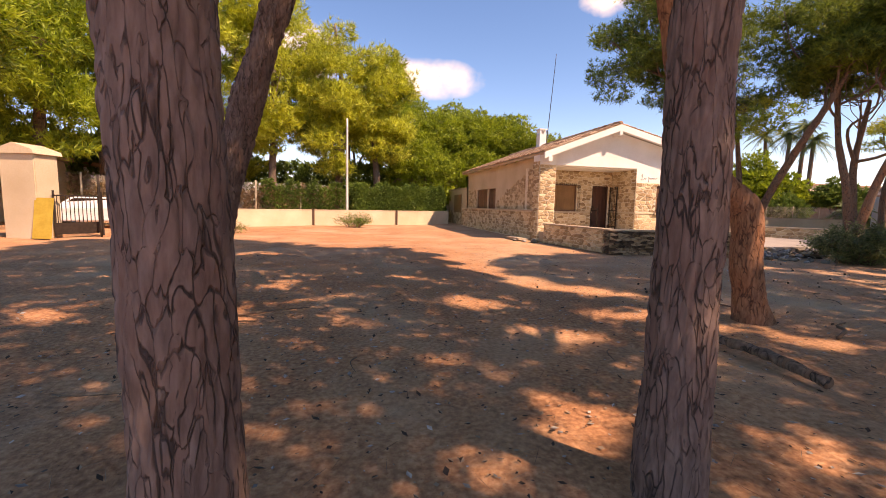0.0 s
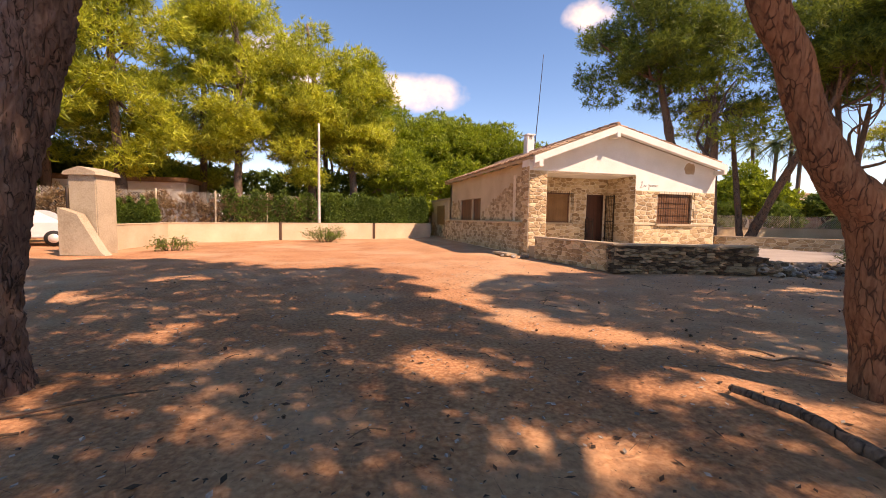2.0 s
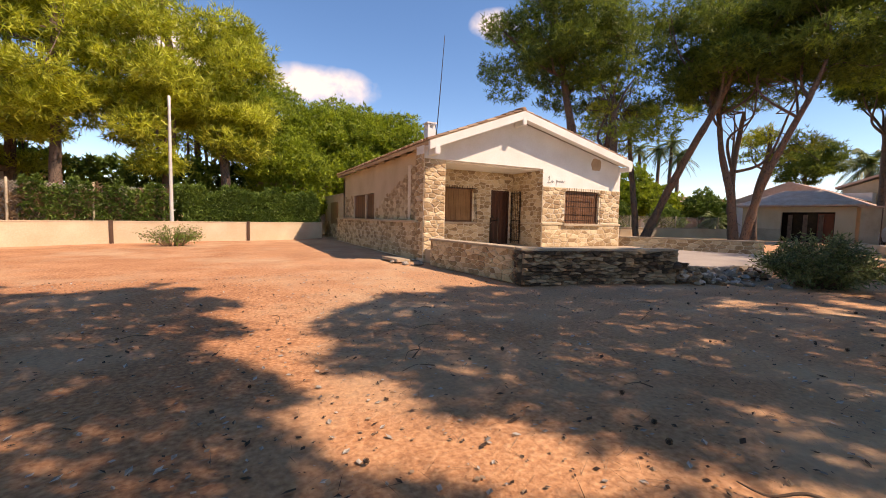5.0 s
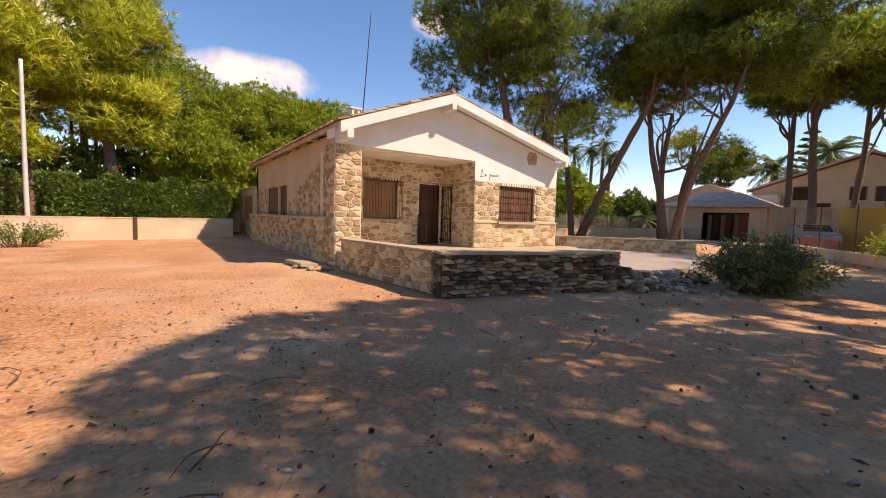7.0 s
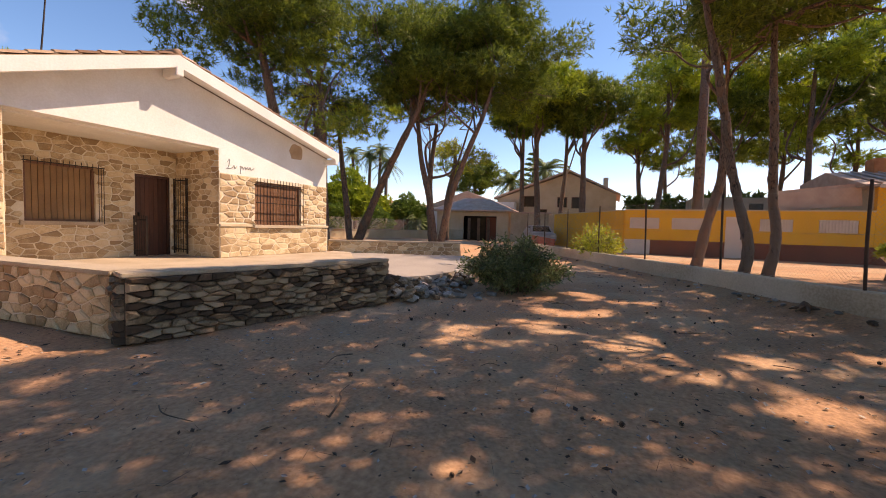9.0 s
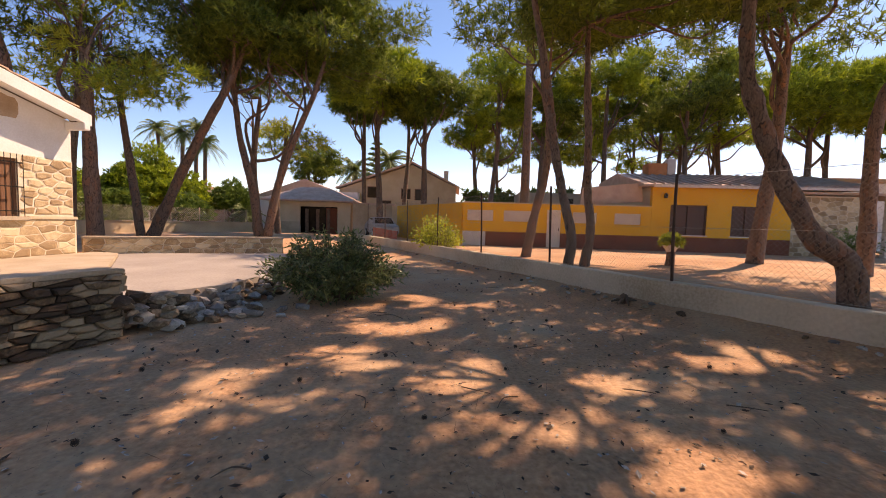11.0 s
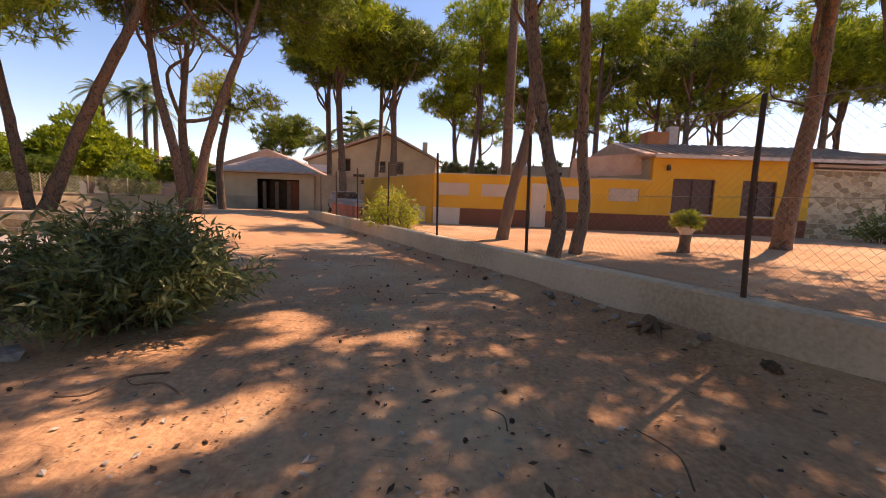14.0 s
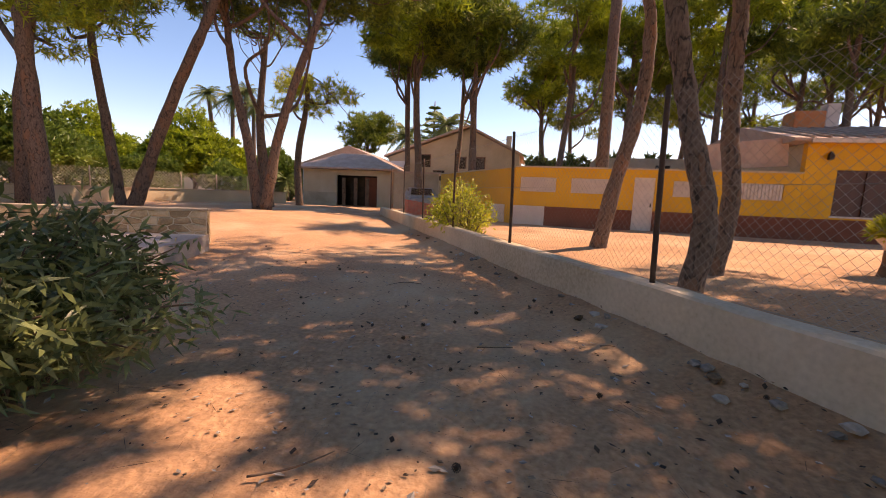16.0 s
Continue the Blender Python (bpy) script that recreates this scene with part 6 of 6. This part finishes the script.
def palm(place, h, bend, reach, label, seed, r0=0.22):
    r = R(seed)
    t = thing("palm_tree", place, label, "palm")
    tube("trunk", [(0, 0, -0.1), (bend * 0.3, 0, h * 0.5), (bend, 0, h)], [r0 * 1.3, r0, r0 * 0.85], BARK_FAR, t, 10)
    tri = []
    for k in range(34):
        a, e = r.uniform(0, 2 * math.pi), r.uniform(-0.7, 1.2)
        d = np.array([math.cos(a) * math.cos(e), math.sin(a) * math.cos(e), math.sin(e)])
        s = np.cross(d, [0, 0, 1.0])
        s /= np.linalg.norm(s)
        prev = np.array([bend, 0, h])
        for q in range(1, 6):
            f = q / 5
            p = np.array([bend, 0, h]) + d * reach * f - np.array([0, 0, 0.45 * reach * f * f])
            for sg in (-1, 1):
                for w in range(3):
                    b0 = prev + (p - prev) * w / 3
                    tip = b0 + s * sg * reach * 0.3 * (1.15 - f) + (p - prev) * 1.4 - np.array([0, 0, 0.1 * reach])
                    tri.append([b0, b0 + (p - prev) * 0.3, tip])
            prev = p
    triangles("fronds", np.array(tri), FROND, t)


for k, (x, y, h) in enumerate(((49.98, 40.6, 10.8), (49.93, 38.4, 10.6), (49.9, 36.8, 11.2), (49.9, 35.7, 9.4))):
    palm((x, y, 0), h, (-0.8, 0.2, 0.3, 0.1)[k], 2.0, "tall slim fan palm on the skyline", 200 + k)
palm((31.9, 2.9, 0.1), 13.2, 0.1, 2.2, "tall palm with a rough brown trunk behind the yellow wall", 214, 0.24)
palm((58, 17, 0), 9.0, 0.3, 3.4, "date palm behind the gabled house", 210, 0.35)
palm((57, 21, 0), 7.5, 0.0, 3.2, "date palm behind the gabled house", 211, 0.35)
palm((44, 27.5, 0), 1.8, 0.0, 1.8, "low bright palm beside the back wall", 212, 0.2)
ar = thing("araucaria", (62, 19.5, 0), "tiered araucaria on the skyline", "tree")
tube("trunk", [(0, 0, 0), (0, 0, 6), (0, 0, 12.5)], [0.3, 0.22, 0.05], BARK_FAR, ar, 8)
tri = []
for k in range(11):
    z, L2 = 4 + k * 0.75, 3.0 * (1 - k / 12)
    for a in np.linspace(0, 2 * math.pi, 9, endpoint=False) + k * 0.35:
        d = np.array([math.cos(a), math.sin(a), 0.22])
        s = np.array([-math.sin(a), math.cos(a), 0])
        for q in np.linspace(0.15, 1, 8):
            p = np.array([0, 0, z]) + d * L2 * q
            for sg in (-1, 1):
                tri.append([p, p + d * 0.3, p + s * sg * 0.3 + d * 0.2 + np.array([0, 0, 0.1])])
                tri.append([p, p + d * 0.25, p + s * sg * 0.12 + np.array([0, 0, 0.3])])
triangles("needles", np.array(tri), HEDGE, ar)

# ---- on the ground ----
log_ob = tube("fallen_branch", [(0, 0, 0.06), (0.02, -0.5, 0.08), (-0.08, -1.0, 0.07), (-0.06, -1.5, 0.08), (-0.14, -2.1, 0.06)], [0.03, 0.038, 0.045, 0.05, 0.045], BARK_FAR, None, 20, 0.3, 0.005, 3, 0.03)
log_ob.location = (3.72, 4.0, 0)
tagged(log_ob, "fallen pine branch lying on the red earth", "log")
st = thing("root_stump", (14.3, 3.04, ground_height(14.3, 3.04) - 0.01), "weathered root stump against the boundary wall", "stump")
tube("stump_body", [(0, 0, -0.05), (0.02, 0.02, 0.07), (0.03, 0, 0.12)], [0.12, 0.08, 0.05], WOOD, st, 12, 0.5)
for a in (1.2, 2.2, 3.0, 4.4, 5.6):
    tube("root", [(0.03 * math.cos(a), 0.03 * math.sin(a), 0.06), (0.13 * math.cos(a), 0.13 * math.sin(a), 0.03), (0.24 * math.cos(a), 0.24 * math.sin(a), -0.02)], [0.035, 0.025, 0.012], WOOD, st, 7, 0.3)
r3 = R(300)


def litter(n, size, label, lo, hi, mat, thin, seed, long=1.0):
    """Flat scraps strewn over the yard."""
    r = R(seed)
    x, y = r.uniform(lo[0], hi[0], n), r.uniform(lo[1], hi[1], n)
    z = np.array([ground_height(a, b) + 0.035 * noise.noise(Vector((a * 0.45, b * 0.45, 0))) + 0.018 * noise.noise(Vector((a * 1.7, b * 1.7, 3))) + 0.008 * noise.noise(Vector((a * 5, b * 5, 7))) for a, b in zip(x, y)]) + 0.002
    c = np.stack([x, y, z], axis=1)
    g = r.uniform(0, 2 * math.pi, n)
    s = size * r.uniform(0.4, 1.3, n) ** 1.5
    u = np.stack([np.cos(g), np.sin(g), r.uniform(-0.1, 0.35, n)], axis=1) * (s * long)[:, None]
    w = np.stack([-np.sin(g), np.cos(g), r.uniform(-0.1, 0.35, n)], axis=1) * (s * thin)[:, None]
    t = np.concatenate([np.stack([c - u, c + w, c + u], axis=1), np.stack([c + u, c - w, c - u], axis=1)])
    tagged(triangles("ground_litter", t, mat, None), label, "litter", kind="stuff")


litter(16000, 0.016, "small bark flakes and dry scraps on the earth", (-4, 0.5), (20, 14), LITTER, 0.7, 301)
litter(9000, 0.05, "brown pine needles strewn on the earth", (-4, 0.5), (20, 13), LITTER, 0.03, 302, 1.6)
litter(7000, 0.022, "pale stone chips and bleached wood scraps on the earth", (-4, 0.5), (20, 14), GREY_STONE, 0.6, 303)
litter(2200, 0.03, "dark bark plates shed on the earth", (-4, 0.5), (20, 14), CONE, 0.45, 304)
cone_me = None
cones = []
for k in range(75):
    f = r3.uniform()
    x, y = (r3.uniform(8, 19), r3.uniform(3.0, 9.0)) if f < 0.75 else (r3.uniform(-3, 8), r3.uniform(3.5, 12))
    if (y - 2.455) * 0.855 - (x - 13.94) * 0.518 < 0.3 or (x - 14.1) ** 2 + (y - 8.1) ** 2 < 2.2:
        continue
    if cone_me is None:
        bm = bmesh.new()
        for ring in range(7):
            for j in range(7):
                a = 2 * math.pi * (j + 0.5 * (ring % 2)) / 7
                rr = 0.026 * math.sin(math.pi * (ring + 1) / 8.5) + 0.004
                q = Vector((rr * math.cos(a), rr * math.sin(a), ring * 0.009))
                vs3 = [bm.verts.new(q + Vector(o)) for o in ((0, 0, 0.008), (0.006 * math.cos(a + 1.5), 0.006 * math.sin(a + 1.5), -0.002), (0.011 * math.cos(a), 0.011 * math.sin(a), 0.002), (0.006 * math.cos(a - 1.5), 0.006 * math.sin(a - 1.5), -0.002))]
                bm.faces.new(vs3[:3]), bm.faces.new((vs3[0], vs3[2], vs3[3])), bm.faces.new((vs3[1], vs3[3], vs3[2]))
        bmesh.ops.create_icosphere(bm, subdivisions=1, radius=0.024, matrix=Matrix.Translation((0, 0, 0.03)) @ Matrix.Diagonal((1, 1, 1.4, 1)))
        cone_me = bpy.data.meshes.new("pine_cone")
        bm.to_mesh(cone_me)
        bm.free()
        cone_me.materials.append(CONE)
    ob = new("pine_cone", cone_me)
    ob.matrix_world = pose(x, y, ground_height(x, y) + 0.02, r3.uniform(60, 110), 0, r3.uniform(0, 360)) @ Matrix.Scale(r3.uniform(0.4, 0.65), 4)
    tagged(ob, "dark dry pine cone on the earth", "pine cone", "fallen pine cones")
for k in range(46):
    x, y = (r3.uniform(-3, 9), r3.uniform(2.5, 11)) if k < 30 else (r3.uniform(8, 18), r3.uniform(3.6, 7))
    L3 = r3.uniform(0.15, 0.5)
    a = r3.uniform(0, 6.28)
    tw = tube("twig", [(0, 0, 0.012), (L3 * 0.5 * math.cos(a), L3 * 0.5 * math.sin(a), 0.03), (L3 * math.cos(a + 0.3), L3 * math.sin(a + 0.3), 0.012)], [0.006, 0.005, 0.003], WOOD, None, 5)
    tw.location = (x, y, ground_height(x, y))
    tagged(tw, "thin dry twig on the earth", "twig", "fallen twigs")

for k in range(60):
    s = r3.uniform(-9, 13)
    off = 0.2 + abs(r3.normal()) * 0.16
    q = FA + FD * s + Vector((-FD.y, FD.x, 0)) * off
    bm = bmesh.new()
    rock(bm, (0, 0, 0), r3.uniform(0.018, 0.06), rng)
    ob = part("loose_stone", bm, GREY_STONE if k % 3 else DARK_STONE, None)
    ob.location = (q.x, q.y, ground_height(q.x, q.y) + 0.008)
    tagged(ob, "small loose stone at the foot of the boundary wall", "stone", "stones by the wall")
for x, y, L3, a, rad in ((5.3, 4.3, 0.7, 2.6, 0.012), (5.0, 4.6, 0.5, 2.2, 0.009), (-1.5, 4.75, 0.9, 0.1, 0.012), (-2.2, 4.7, 0.8, 0.35, 0.01), (-1.2, 4.5, 0.7, 3.6, 0.009), (5.2, 2.9, 0.8, 0.4, 0.02), (7.4, 7.6, 0.5, 0.3, 0.008), (12.9, 7.0, 0.6, 2.4, 0.008), (12.6, 6.7, 0.5, 1.2, 0.007), (3.9, 7.4, 0.45, 0.8, 0.008)):
    br = tube("dry_branch", [(0, 0, 0.015), (L3 * 0.4 * math.cos(a), L3 * 0.4 * math.sin(a), 0.05), (L3 * 0.75 * math.cos(a + 0.2), L3 * 0.75 * math.sin(a + 0.2), 0.03), (L3 * math.cos(a + 0.1), L3 * math.sin(a + 0.1), 0.05)], [rad, rad, rad * 0.7, rad * 0.4], WOOD, None, 6)
    br.location = (x, y, 0)
    tagged(br, "dry fallen branch on the red earth", "branch", "fallen branches")

# ---- clouds far off ----
def cloud(az, el, wide, tall, seed):
    m = bpy.data.materials.new("cloud")
    m.use_nodes = True
    n, k = m.node_tree.nodes, m.node_tree.links
    out = n["Material Output"]
    co, no, gr = n.new("ShaderNodeTexCoord"), n.new("ShaderNodeTexNoise"), n.new("ShaderNodeTexGradient")
    gr.gradient_type = "SPHERICAL"
    mp = n.new("ShaderNodeMapping")
    mp.inputs["Location"].default_value, mp.inputs["Scale"].default_value = (-1, -1, 0), (2, 2, 0)
    k.new(co.outputs["Generated"], mp.inputs["Vector"])
    k.new(mp.outputs[0], gr.inputs[0])
    ms = n.new("ShaderNodeMapping")
    ms.inputs["Scale"].default_value, ms.inputs["Location"].default_value = (wide / tall * 1.6, 1.8, 1), (seed, 0, 0)
    k.new(co.outputs["Generated"], ms.inputs["Vector"])
    k.new(ms.outputs[0], no.inputs["Vector"])
    no.inputs["Detail"].default_value, no.inputs["Scale"].default_value = 8, 1.6
    ad = n.new("ShaderNodeMath")
    ad.operation = "MULTIPLY"
    k.new(no.outputs["Fac"], ad.inputs[0])
    k.new(gr.outputs["Fac"], ad.inputs[1])
    mr = n.new("ShaderNodeMapRange")
    mr.inputs[1].default_value, mr.inputs[2].default_value, mr.inputs[4].default_value = 0.08, 0.34, 0.92
    k.new(ad.outputs[0], mr.inputs[0])
    em, tr, mx = n.new("ShaderNodeEmission"), n.new("ShaderNodeBsdfTransparent"), n.new("ShaderNodeMixShader")
    em.inputs[0].default_value, em.inputs[1].default_value = (0.97, 0.96, 1.0, 1), CLOUD
    k.new(mr.outputs[0], mx.inputs[0])
    k.new(tr.outputs[0], mx.inputs[1])
    k.new(em.outputs[0], mx.inputs[2])
    k.new(mx.outputs[0], out.inputs[0])
    d = Vector((math.cos(el) * math.cos(az), math.cos(el) * math.sin(az), math.sin(el))) * 900
    ob = mesh_of("cloud", [(-wide, -tall, 0), (wide, -tall, 0), (wide, tall, 0), (-wide, tall, 0)], [(0, 1, 2, 3)], m)
    ob.matrix_world = look(d, (0, 0, 1))
    ob.visible_shadow = False
    tagged(ob, "small white fair-weather cloud", "cloud", kind="structure")


for az, el, wide, tall, seed in CLOUDS:
    cloud(radians(az), radians(el), wide, tall, seed)
